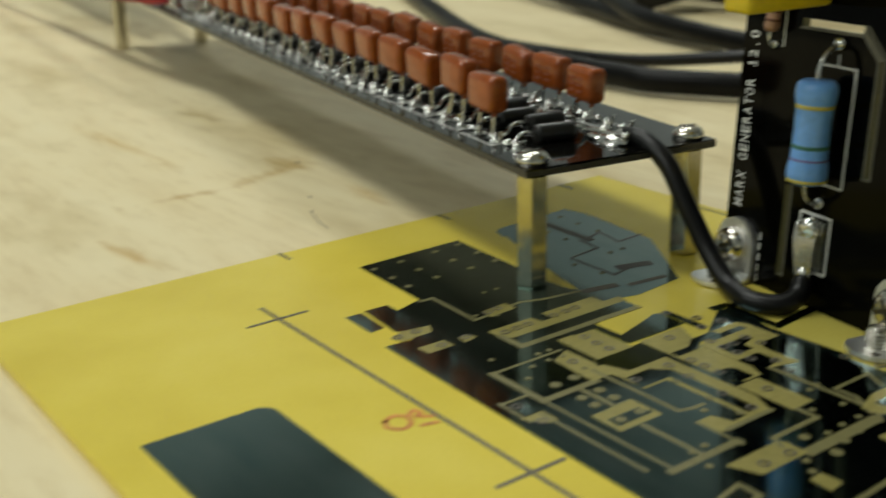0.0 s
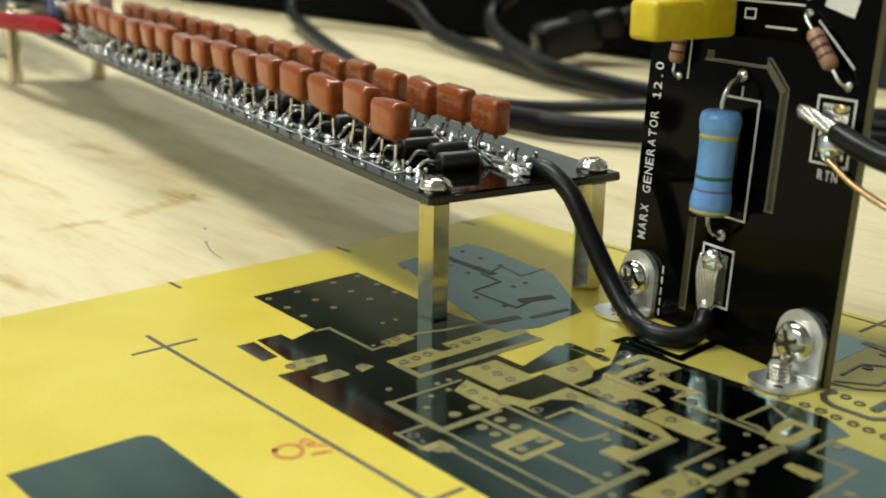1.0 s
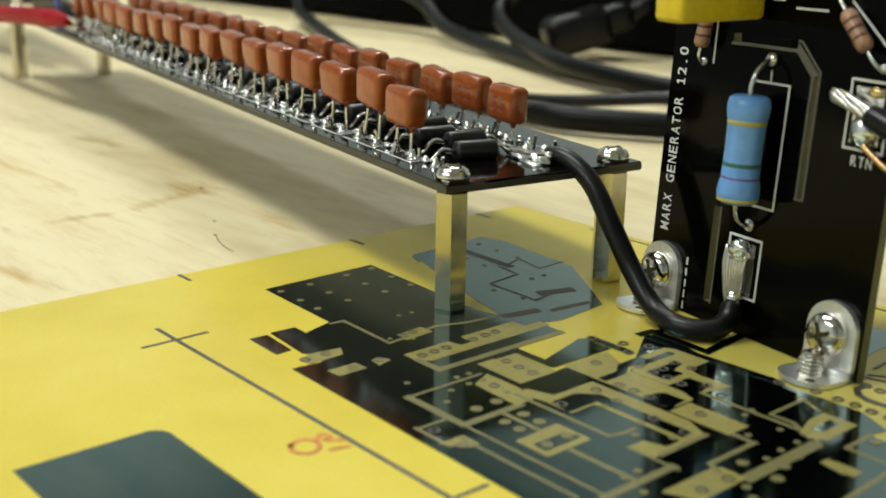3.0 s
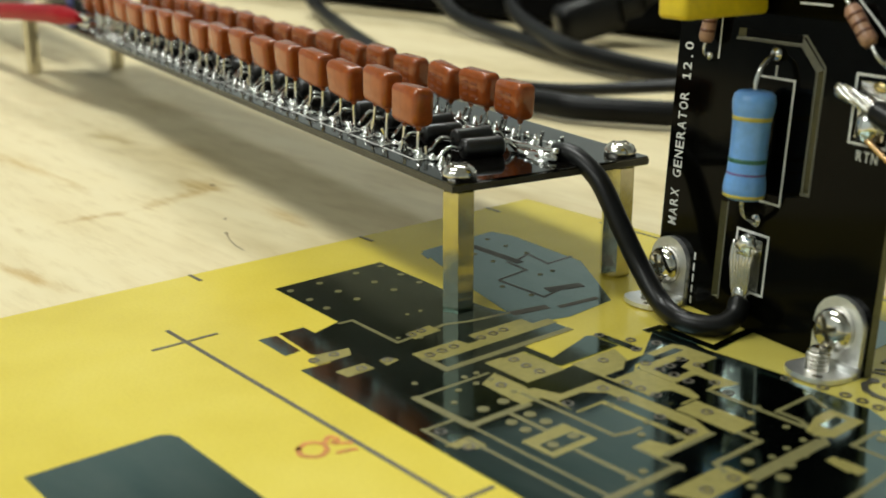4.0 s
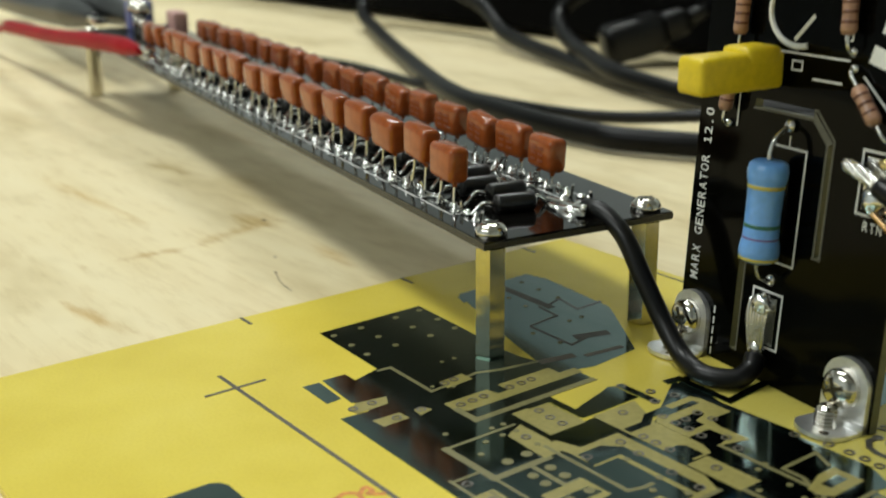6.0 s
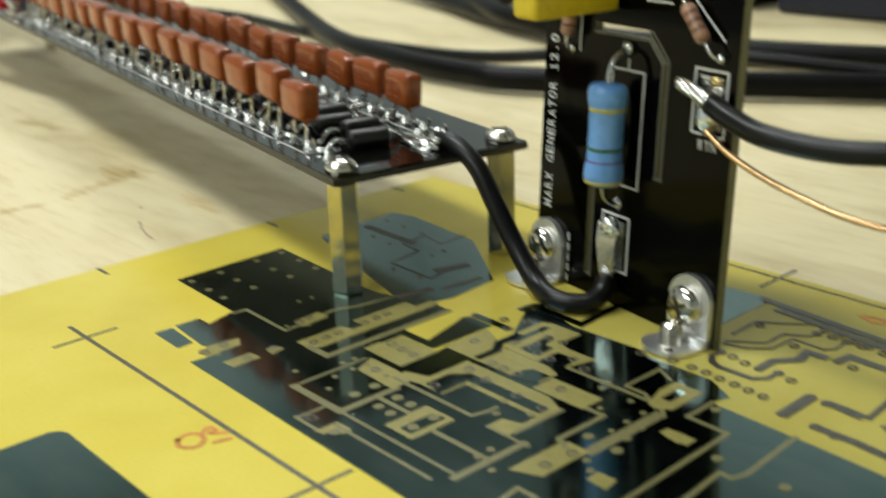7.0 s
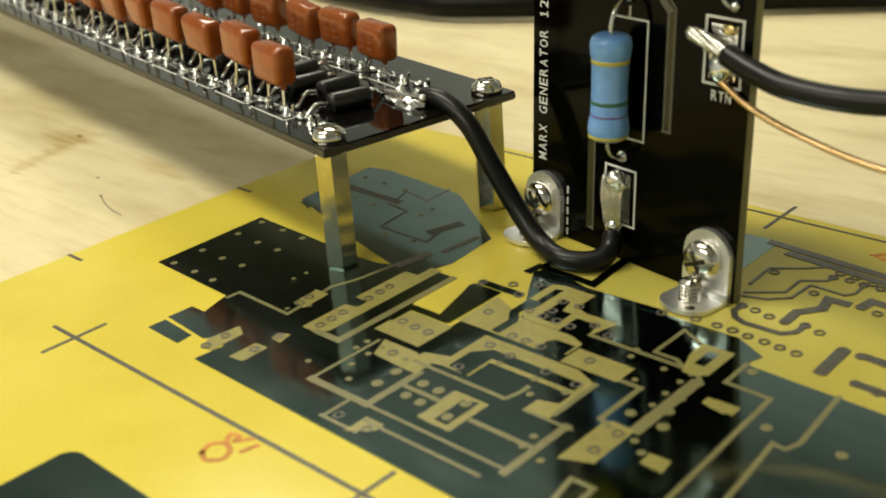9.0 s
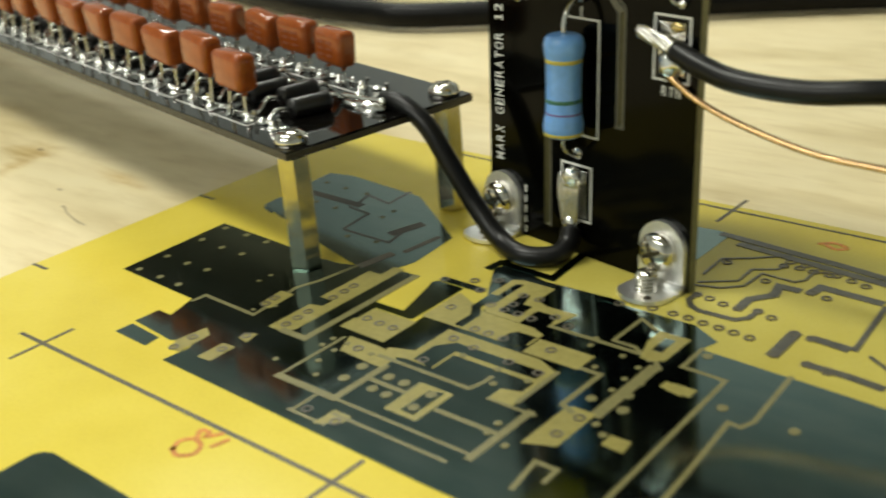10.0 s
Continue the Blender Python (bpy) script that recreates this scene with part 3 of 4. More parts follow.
rings((69.6, 58.9), (74.7, 60.2), (78.2, 60.3), (80.8, 60.3), (83.4, 60.0), (86.1, 59.9), (88.6, 59.7), (91.2, 59.5), (75.2, 67.6), (78.1, 67.8), (80.4, 67.6), (83.0, 67.0), (85.6, 66.8), (88.5, 67.5), (91.1, 66.7), (76.5, 80.7), (84.8, 77.5), (84.8, 84.0), (87.3, 84.5), (89.7, 84.3), (92.3, 84.4), (95.2, 76.7), (96.2, 56.9), (96.0, 64.0), (98.6, 63.8), (101.1, 56.8), (92.5, 77.2), (104.3, 56.3))
strip(3, "copper_trace", TRACE, 1, (78.1, 67.8), (77.8, 65.8), (79.1, 64.0), (81.0, 63.2), (86.8, 63.3), (88.3, 64.9), (88.5, 67.5))
strip(3, "copper_trace", TRACE, 1.6, (85.6, 67.2), (85.6, 70.5), (88.1, 73.6), (87.5, 76.9), (90.4, 77.0))
strip(3, "copper_trace", TRACE, 1.9, (96.1, 57.0), (96.0, 63.8))
strip(3, "copper_trace", TRACE, 0.45, (75.4, 74.9), (75.1, 81.5), (79.1, 84.1), (84.1, 88.3))
strip(3, "copper_trace", TRACE, 0.45, (76.1, 71.8), (81.2, 75.4), (81.1, 80.2), (84.6, 82.4), (84.8, 84.3))
strip(3, "copper_trace", TRACE, 0.45, (76.3, 70.7), (80.0, 71.7), (82.8, 74.2), (83.2, 79.7), (88.8, 79.4), (89.9, 80.9), (89.8, 84.6))
strip(3, "copper_trace", TRACE, 0.9, (98.6, 63.8), (104.0, 63.2))
strip(3, "copper_trace", TRACE, 1.5, (101.1, 56.8), (107.1, 56.7), (111.6, 56.2))
strip(3, "copper_trace", TRACE, 1.7, (92.5, 77.2), (93.0, 79.8), (102.4, 79.3))
strip(3, "copper_trace", TRACE, 1.6, (70.7, 90.6), (92.4, 88.6), (104.2, 87.1))
strip(3, "copper_trace", TRACE, 1.6, (75.2, 88.2), (93.4, 86.4), (104.9, 85.2))
foil(1, "copper_area", COPPER, (61.2, 90.8), (69.6, 91.6), (71.8, 90.8), (71.8, 76.9), (67.9, 77.3))
strip(3, "copper_trace", TRACE, 0.9, (103.6, 78.3), (104.9, 64.1), (98.8, 64.4))
strip(3, "copper_trace", TRACE, 0.6, (107.4, 63.2), (112.5, 59.9))
rings((85.1, 85.9), (87.7, 85.9), (90.6, 85.2), (93.3, 84.8), (96.0, 84.2), (98.5, 83.5))
foil(1, "copper_area", COPPER, (-13.6, 58.6), (-14.9, 78.3), (-9.5, 79.5), (11.4, 77.5), (22.4, 70.4), (30.2, 65.2), (31.3, 53.9), (29.0, 45.8), (21.8, 47.8), (7.5, 51.7))
foil(1, "copper_area", COPPER, (-12.6, 57.5), (-13.1, 61.4), (-10.2, 60.7), (-8.8, 56.2))
# gaps near the bank board take PEN, painting its shade onto them
strip(2, "bare_gap", PEN, 1.87, (-11.3, 68.4), (3.9, 68.1))
strip(2, "bare_gap", PEN, 0.59, (2.8, 69.1), (1.5, 73.0), (8.4, 71.6), (8.0, 78.3))
strip(2, "bare_gap", PEN, 0.59, (9.5, 58.2), (8.5, 65.8), (2.7, 66.5))
strip(2, "bare_gap", PEN, 0.59, (10.0, 57.8), (21.5, 57.6), (20.6, 62.0))
strip(2, "bare_gap", PEN, 2.21, (19.3, 61.3), (21.0, 66.7))
strip(2, "bare_gap", PEN, 1.87, (24.1, 48.1), (25.3, 53.9))
strip(2, "bare_gap", PEN, 1.19, (26.9, 56.3), (27.8, 63.9))
dots(0.5, (-11.3, 73.9), (-5.4, 73.5), (0.8, 73.3), (0.5, 64.7), (-5.3, 65.2), (12.1, 65.9), (12.0, 69.2), (19.3, 56.7), (12.7, 55.9))


# ---- fasteners shared by both boards ----
def pan_head(r, h, seg=24):
    """A domed screw head; its cross recess is laid on, not cut."""
    bm = lathe([(r, 0), (r * 1.0, h * 0.35), (r * 0.86, h * 0.75), (r * 0.55, h * 0.97), (0, h)], seg)
    return bm


def cross_slot(r, z):
    bm = brick((r * 1.05, r * 0.19, 0.5), (0, 0, z), 0.05, 1)
    return brick((r * 0.19, r * 1.05, 0.5), (0, 0, z + 0.004), 0.05, 1, None, bm)


# dark metal that paints the shade inside a recess onto solid parts
SLOT = material("painted_recess_shade", (0.17, 0.15, 0.12), 0.25, 1.0, vary=0.2)


def screw(parent, at, r=2.9, h=2.2):
    head = part("screw", pan_head(r, h), NICKEL, parent, "shiny nickel-plated cross-head screw", True, at)
    part("painted_cross_recess", cross_slot(r * 1.12, h - 0.17), SLOT, head)
    return head


def threads(length, r, pitch=0.6):
    prof = []
    n = int(length / pitch)
    for k in range(n):
        prof += [(r, k * pitch), (r * 0.82, (k + 0.5) * pitch)]
    prof += [(r * 0.9, n * pitch), (r * 0.6, n * pitch + 0.4), (0, n * pitch + 0.9)]
    return lathe(prof, 14)


# ---- the long capacitor board on standoffs ----
ANGLE = -9.33
bank = thing("capacitor_bank_board", "long black circuit board on nickel standoffs crowded with brown capacitors", "circuit board",
             spot(18.56, 39.17, 20.98, 0, 0.54, ANGLE))
LEN, WID = 352.0, 40.8
part("board", brick((LEN, WID, 1.6), (-LEN / 2, WID / 2, 0.8), 0.15, 1), GLOSS_MASK, bank, "glossy black circuit board")
part("board_rim", brick((LEN + 0.04, WID + 0.04, 0.9), (-LEN / 2, WID / 2, 0.72), 0.0), DARK_EDGE, bank)


def standoff(x, y, length):
    """A hexagonal spacer with chamfered ends."""
    r = 2.95
    prof = [(r * 0.86, -length), (r, -length + 0.5), (r, -0.5), (r * 0.86, 0)]
    ob = part("standoff", lathe(prof, 6), STEEL, bank, "hexagonal nickel-plated standoff", False, spot(x, y, 0, 0, 0, 27))
    return ob


for sx, sy, long in ((-3.7, 3.5, 20.95), (-3.7, WID - 3.6, 20.95), (-340, 3.5, 25.8), (-338, WID - 3.6, 25.8)):
    standoff(sx, sy, long)
    screw(bank, spot(sx, max(sy, 3.6), 1.6, 0, 0, 20 + sx))

PITCH, STAGES = 14.04, 17


def capacitor(name_label, seed, printed):
    """A dipped film capacitor: a flat-faced block with a full rounded rim, a slight belly and a run of epoxy down the leads."""
    ob = thing("film_capacitor", name_label, "capacitor", None, "capacitors along the bank")
    bm = brick((9.5, 4.6, 6.9), (0, 0, 0), 1.3, 5)
    for v in bm.verts:
        v.co.y *= 1.0 - 0.12 * (v.co.x / 5.9) ** 2 - 0.10 * (v.co.z / 4.2) ** 2
        v.co.x *= 1.0 + 0.03 * v.co.z / 4.2
        v.co += 0.13 * noise.noise_vector(v.co * 0.30 + Vector((seed * 5.1, 0, 0)))
    body = part("body", bm, CAP_BROWN, ob, "", True)
    for k, (px, wide) in [] if not printed else enumerate(((-1.6, 1.7), (1.2, 2.0))):
        for j in range(3):
            part("print_bar", brick((wide, 0.06, 0.5), (px, -2.3, 1.2 - 1.25 * j), 0), CAP_PRINT, body)
    for sx in (-2.6, 2.6):
        part("epoxy_run", lathe([(0, 0.9), (0.8, 0.7), (0.6, -0.1), (0.4, -0.7), (0, -0.8)], 8, None, Matrix.Translation((sx, 0, -3.6))), CAP_BROWN, body, "", True)
    return ob


def cap_lead(sx, height, lean):
    return hose([(sx, 0, -3.3), (sx * 1.02, lean * 0.3, -3.3 - height * 0.5), (sx * 1.2, lean, -3.4 - height)], 0.33, 6, 3)


def solder_cone(x, y, r=1.05):
    return lathe([(r * 1.25, 0), (r * 0.95, 0.35), (r * 0.55, 0.95), (r * 0.38, 1.7), (0, 1.9)], 10, None, Matrix.Translation((x, y, 1.5)))


rng = random.Random(4)
proto = {}
for row, (y0, lift, x0) in enumerate(((5.5, 11.6, -20.8), (30.2, 9.0, -25.2))):
    for k in range(17 if row == 0 else 18):
        x = x0 - PITCH * k
        z = lift + rng.uniform(-0.5, 0.5) - (0.8 if k == 0 else 0.0)
        x -= 1.8 if k == 0 else 0.0
        at = bank.matrix_basis @ spot(x + rng.uniform(-0.35, 0.35), y0 + rng.uniform(-0.3, 0.3), z, rng.uniform(-3, 6), rng.uniform(0, 7), rng.uniform(-4, 5))
        key = (row, k % 4)
        if key not in proto:
            proto[key] = capacitor("rust-brown dipped film capacitor on tinned leads above the black board", k + 7 * row, row == 1)
            for sx in (-2.6, 2.6):
                part("lead", cap_lead(sx, lift - 5.2, -0.4), LEAD, proto[key], "tinned wire lead", True)
            proto[key].matrix_basis = at
        else:
            copy_thing(proto[key], at)

# solder joints, diodes and rails between the rows
for k in range(STAGES * 2):
    x = -12.5 - PITCH / 2 * k
    for y in (5.4, 29.8):
        part("solder_joint", solder_cone(x + rng.uniform(-0.6, 0.6), y + rng.uniform(-0.3, 0.3), rng.uniform(0.9, 1.2)), SOLDER, bank, "", True)
        part("solder_lump", blob((rng.uniform(0.8, 1.5), rng.uniform(0.7, 1.1), rng.uniform(0.5, 0.9)), (x + 2.6 + rng.uniform(-0.8, 0.8), y + 1.1 + rng.uniform(-0.6, 0.6), 1.8), 0.5, k + y, 2), SOLDER, bank, "", True)
        part("clipped_end", hose([(x + 1.2, y + 0.4, 1.6), (x + 1.4 + rng.uniform(-1, 1), y + 0.2 + rng.uniform(-1, 1), rng.uniform(3.0, 4.6))], 0.33, 6, 1, None, False), LEAD, bank)
for k in range(STAGES):
    x = -15.0 - PITCH * k
    for j, (ya, yb) in enumerate(((11.2, 19.0), (13.5, 22.5))):
        xx = x - 6.2 * j - rng.uniform(0, 1)
        zz = 3.5 + rng.uniform(-0.3, 0.4)
        m = Matrix.Translation((xx, ya, zz)) @ Euler((radians(-90), 0, radians(rng.uniform(-14, 14)))).to_matrix().to_4x4()
        body = part("diode", lathe([(0, 0), (1.5, 0), (1.8, 0.3), (1.85, 0.8), (1.85, 7.0), (1.8, 7.5), (1.5, 7.8), (0, 7.8)], 18, None, m), BLACK_EPOXY, bank, "black epoxy rectifier diode", True)
        wire = hose([(xx, ya - 0.2, zz), (xx + 0.3, ya - 3.0, zz + 0.5), (xx + 0.8, ya - 5.6, 2.0)], 0.45, 6, 4)
        hose([(xx, ya + 7.8, zz), (xx - 0.3, ya + 9.8, zz + 0.3), (xx - 0.6, ya + 11.6, 2.0)], 0.45, 6, 4, wire)
        part("diode_lead", wire, LEAD, bank, "", True)
for y in (3.4, 7.2, 27.6, 32.0):
    for k in range(STAGES):
        x = -18 - PITCH * k
        part("print_line", brick((PITCH - 2.4, 0.28, 0.05), (x - PITCH / 2 + 1, y, 1.625), 0), SILK, bank)
for k in range(STAGES):
    part("print_line", brick((0.28, 3.6, 0.05), (-18 - PITCH * k, 5.3, 1.627), 0), SILK, bank)

# big solder blob where the black lead is soldered on
blobs = blob((4.2, 2.1, 1.2), (-8.6, 23.4, 1.8), 0.5, 3, 3)
blob((1.2, 1.2, 1.6), (-13.0, 24.8, 2.3), 0.3, 5, 2, blobs)
blob((3.0, 1.5, 0.8), (-11.8, 22.6, 1.7), 0.6, 8, 2, blobs)
part("solder_blob", blobs, SOLDER, bank, "lumpy shiny solder pad", True)
hs = hose([(-17, 24, 2.0), (-13, 24.2, 2.4), (-9, 24, 2.6), (-4.5, 24.2, 3.2)], 0.8, 8, 4)
part("wire_strand", hs, LEAD, bank, "", True)


# ---- the upright generator board ----
MARX = Matrix.Rotation(radians(-8.89), 4, "Z") @ spot(1.11, 78.45, -0.3, -3.39, 0, 0)
gen = thing("generator_board", "upright black circuit board with white print held by metal angle brackets", "circuit board", MARX)


def slotted_plate(x0, x1, z0, z1, y0, y1, slots):
    """An upright plate cut through by square-ended slots."""
    xs = sorted({x0, x1, *(v for s in slots for v in s[:2])})
    zs = sorted({z0, z1, *(v for s in slots for v in s[2:])})
    bm = bmesh.new()
    grid = {}

    def vert(i, j, y):
        if (i, j, y) not in grid:
            grid[i, j, y] = bm.verts.new((xs[i], y, zs[j]))
        return grid[i, j, y]

    def solid(i, j):
        if not (0 <= i < len(xs) - 1 and 0 <= j < len(zs) - 1):
            return False
        mx, mz = (xs[i] + xs[i + 1]) / 2, (zs[j] + zs[j + 1]) / 2
        return not any(s[0] < mx < s[1] and s[2] < mz < s[3] for s in slots)

    for i in range(len(xs) - 1):
        for j in range(len(zs) - 1):
            if not solid(i, j):
                continue
            f = bm.faces.new([vert(*q, y0) for q in ((i, j), (i + 1, j), (i + 1, j + 1), (i, j + 1))])
            f.material_index = 0
            f = bm.faces.new([vert(*q, y1) for q in ((i, j), (i, j + 1), (i + 1, j + 1), (i + 1, j))])
            f.material_index = 0
            for di, dj, qa, qb in ((-1, 0, (i, j), (i, j + 1)), (1, 0, (i + 1, j), (i + 1, j + 1)), (0, -1, (i, j), (i + 1, j)), (0, 1, (i, j + 1), (i + 1, j + 1))):
                if not solid(i + di, j + dj):
                    f = bm.faces.new([vert(*qa, y0), vert(*qb, y0), vert(*qb, y1), vert(*qa, y1)])
                    f.material_index = 1
    bmesh.ops.recalc_face_normals(bm, faces=bm.faces)
    return bm


part("board", slotted_plate(19.2, 64.3, 0.4, 118, 0, 1.6, [(32.4, 45.6, 46.0, 47.4), (48.6, 49.9, 24.4, 42.6), (32.7, 34.1, 3.8, 19.8)]), [MASK, EDGE], gen, "glossy black circuit board with milled slots")
for run, wide in (([(32.2, 45.85), (45.4, 45.85), (48.75, 42.4), (48.75, 24.4)], 0.42), ([(45.4, 47.3), (46.0, 47.3), (50.1, 43.2), (50.1, 24.2), (48.5, 24.2)], 0.36), ([(34.25, 3.7), (34.25, 19.9)], 0.3)):
    part("slot_rim", ribbon(run, wide, 0.005, 0.035), RIM, gen, "pale milled slot edge", False, Matrix.Rotation(radians(90), 4, "X"))
chamfer = [(45.2, 46.2), (45.4, 47.1), (49.9, 42.8), (48.9, 42.4)]
part("slot_corner", prism(chamfer, 0.0, 0.02), RIM, gen, "", False, Matrix.Rotation(radians(90), 4, "X"))


def print_box(x0, x1, z0, z1, w=0.34, gaps=()):
    for cx, cz, sx, sz in (((x0 + x1) / 2, z0, x1 - x0 + w, w), ((x0 + x1) / 2, z1, x1 - x0 + w, w), (x0, (z0 + z1) / 2, w, z1 - z0 - w), (x1, (z0 + z1) / 2, w, z1 - z0 - w)):
        part("print_line", brick((sx, 0.05, sz), (cx, -0.025, cz), 0), SILK, gen)


print_box(37.2, 44.8, 21.5, 40.6)
part("print_line", brick((0.34, 0.05, 1.8), (41.0, -0.025, 41.6), 0), SILK, gen)
print_box(36.9, 43.5, 6.6, 16.2)
print_box(55.9, 62.5, 33.4, 43.1)
UPRIGHT = Matrix.Rotation(radians(90), 4, "X")
lettering("board_title", "MARX GENERATOR 12.0", 1.95, 1.645, SILK, gen, spot(22.7, -0.03, 13.1) @ UPRIGHT @ Matrix.Rotation(radians(90), 4, "Z"))
lettering("terminal_mark", "RTN", 1.5, 1.3, SILK, gen, spot(57.4, -0.03, 31.0) @ UPRIGHT)
# the maker's mark as plain slanted bars
for cx, cz, sx in ((57.6, 56.4, 5.6), (58.8, 61.0, 4.6), (59.0, 65.0, 4.6), (59.0, 69.0, 4.8), (59.2, 73.0, 4.6)):
    part("maker_mark", brick((sx, 0.05, 2.7), (cx, -0.025, cz), 0, 1, Euler((0, radians(14), 0)).to_matrix().to_4x4()), SILK, gen, "white printed bar of the maker's mark")
for q_ in range(9):
    part("maker_mark", brick((0.8, 0.05, 0.45), (62.9, -0.025, 63.2 + 1.25 * q_), 0), SILK, gen)
arc = [(40.0 + 6.4 * math.cos(radians(a)), -0.03, 62.3 + 5.7 * math.sin(radians(a))) for a in range(70, 300, 10)]
part("print_arc", hose(arc, 0.5, 6, 1, None, False), SILK, gen, "broad white printed arc")
part("print_line", brick((5.4, 0.05, 0.7), (41.2, -0.025, 59.6), 0, 1, Euler((0, radians(-48), 0)).to_matrix().to_4x4()), SILK, gen)
part("print_line", brick((17.0, 0.05, 0.3), (42.5, -0.025, 55.6), 0), SILK, gen)
part("print_line", brick((6.0, 0.05, 0.3), (47.0, -0.025, 52.0), 0), SILK, gen)
print_box(39.5, 41.6, 53.0, 54.4, 0.25)
print_box(49.6, 51.0, 58.6, 67.0, 0.25)
part("print_line", brick((0.3, 0.05, 6.8), (28.6, -0.025, 45.6), 0), SILK, gen)
part("print_line", brick((9.6, 0.05, 0.3), (57.6, -0.025, 50.6), 0, 1, Euler((0, radians(40), 0)).to_matrix().to_4x4()), SILK, gen)


def resistor_big():
    ob = thing("power_resistor", "light blue power resistor with coloured bands on the black board", "resistor", MARX @ spot(41.4, -4.4, 30.6, 0, 0, 0))
    h = 16.5
    prof = [(0, -h / 2), (2.5, -h / 2), (3.1, -h / 2 + 0.5), (3.27, -h / 2 + 1.6), (3.14, -h / 2 + 3.0), (2.9, -h / 2 + 3.9), (2.82, 0), (2.9, h / 2 - 3.9),
            (3.14, h / 2 - 3.0), (3.27, h / 2 - 1.6), (3.05, h / 2 - 0.5), (2.4, h / 2), (0, h / 2)]
    body = part("body", lathe(prof, 32), BLUE, ob, "", True)
    for z, mat, name, r in ((4.2, BAND_YELLOW, "yellow", 2.96), (-2.2, BAND_GREEN, "green", 2.88), (-4.4, BAND_VIOLET, "violet", 2.92), (-7.55, BAND_YELLOW, "yellow", 3.16)):
        part("colour_band", lathe([(r - 0.06, z - 0.34), (r, z - 0.3), (r, z + 0.3), (r - 0.06, z + 0.34)], 32), mat, body, name + " painted band", True)
    part("lead", hose([(0, 0, 8.2), (-0.1, 0.1, 9.8), (-0.1, 1.0, 12.0), (-0.2, 3.2, 13.4), (-0.3, 4.4, 13.6)], 0.42, 8, 5), LEAD, ob, "bent tinned wire", True)
    part("lead", hose([(0, 0, -8.2), (-0.2, 0.2, -9.8), (-0.3, 1.2, -11.2), (-0.4, 3.0, -12.1), (-0.6, 4.4, -12.2)], 0.42, 8, 5), LEAD, ob, "bent tinned wire", True)
    joint = blob((1.15, 0.8, 1.15), (-0.3, 3.9, 13.6), 0.15, 2)
    part("solder_joint", joint, SOLDER, ob, "", True)
    part("solder_joint", blob((1.05, 0.7, 1.1), (-0.6, 4.0, -12.2), 0.15, 4), SOLDER, ob, "", True)
    return ob


resistor_big()


def resistor_small(label, a, b):
    """A small banded resistor between the points a and b, with its leads bent into the board."""
    a, b = Vector(a), Vector(b)
    mid, d = (a + b) / 2, (b - a)
    long = d.length
    m = MARX @ Matrix.Translation(mid * MM) @ d.to_track_quat("Z", "Y").to_matrix().to_4x4()
    ob = thing("small_resistor", label, "resistor", m, "small resistors on the generator board")
    h = 6.4
    body = part("body", lathe([(0, -h / 2), (0.9, -h / 2), (1.25, -h / 2 + 0.7), (1.2, -1.4), (1.1, 0), (1.2, 1.4), (1.25, h / 2 - 0.7), (0.9, h / 2), (0, h / 2)], 18), TAN, ob, "", True)
    for z in (-1.6, -0.2, 1.3):
        part("colour_band", lathe([(1.1, z - 0.22), (1.24, z - 0.2), (1.24, z + 0.2), (1.1, z + 0.22)], 18), BAND_BROWN, body, "brown painted band", True)
    back = (m.inverted() @ MARX).to_3x3() @ Vector((0, 1, 0)) * 1.7
    for s in (-1, 1):
        tip = Vector((0, 0, s * long / 2))
        part("lead", hose([(0, 0, s * 3.0), tip * 0.86, tip + back * 0.5, tip + back], 0.3, 6, 4), LEAD, ob, "tinned wire", True)
        part("solder_joint", blob((0.8, 0.8, 0.8), tip + back * 0.9, 0.2, 3), SOLDER, ob, "", True)
    return ob


RES = "tan banded resistor soldered to the black board"
resistor_small(RES, (28.2, -1.8, 53.4), (26.9, -1.8, 42.4))
resistor_small(RES, (28.9, -1.8, 66.2), (28.9, -1.8, 55.2))
resistor_small(RES, (51.0, -1.8, 68.5), (51.8, -1.8, 57.0))
resistor_small(RES, (52.4, -1.8, 54.6), (61.0, -1.8, 45.0))


def yellow_capacitor(at):
    ob = thing("box_capacitor", "bright yellow box capacitor standing out from the black board", "capacitor", at, "yellow capacitors on the generator board")
    bm = brick((6.2, 17.0, 6.0), (0, -9.5, 0), 0.9, 3)
    part("body", bm, YELLOW, ob, "", True)
    part("mould_step", brick((6.4, 7.0, 3.0), (0, -5.4, 2.4), 0.8, 2), YELLOW, ob, "", True)
    part("lead", hose([(-2, -1.2, 0), (-2, 0, 0), (-2, 0.4, 0)], 0.35, 6, 2), LEAD, ob)
    part("lead", hose([(2, -1.2, 0), (2, 0, 0), (2, 0.4, 0)], 0.35, 6, 2), LEAD, ob)
    return ob


first = yellow_capacitor(MARX @ spot(36.0, 0, 53.0, 4, 0, 0))
copy_thing(first, MARX @ spot(37.6, 0, 68.6, 4, 0, 2))


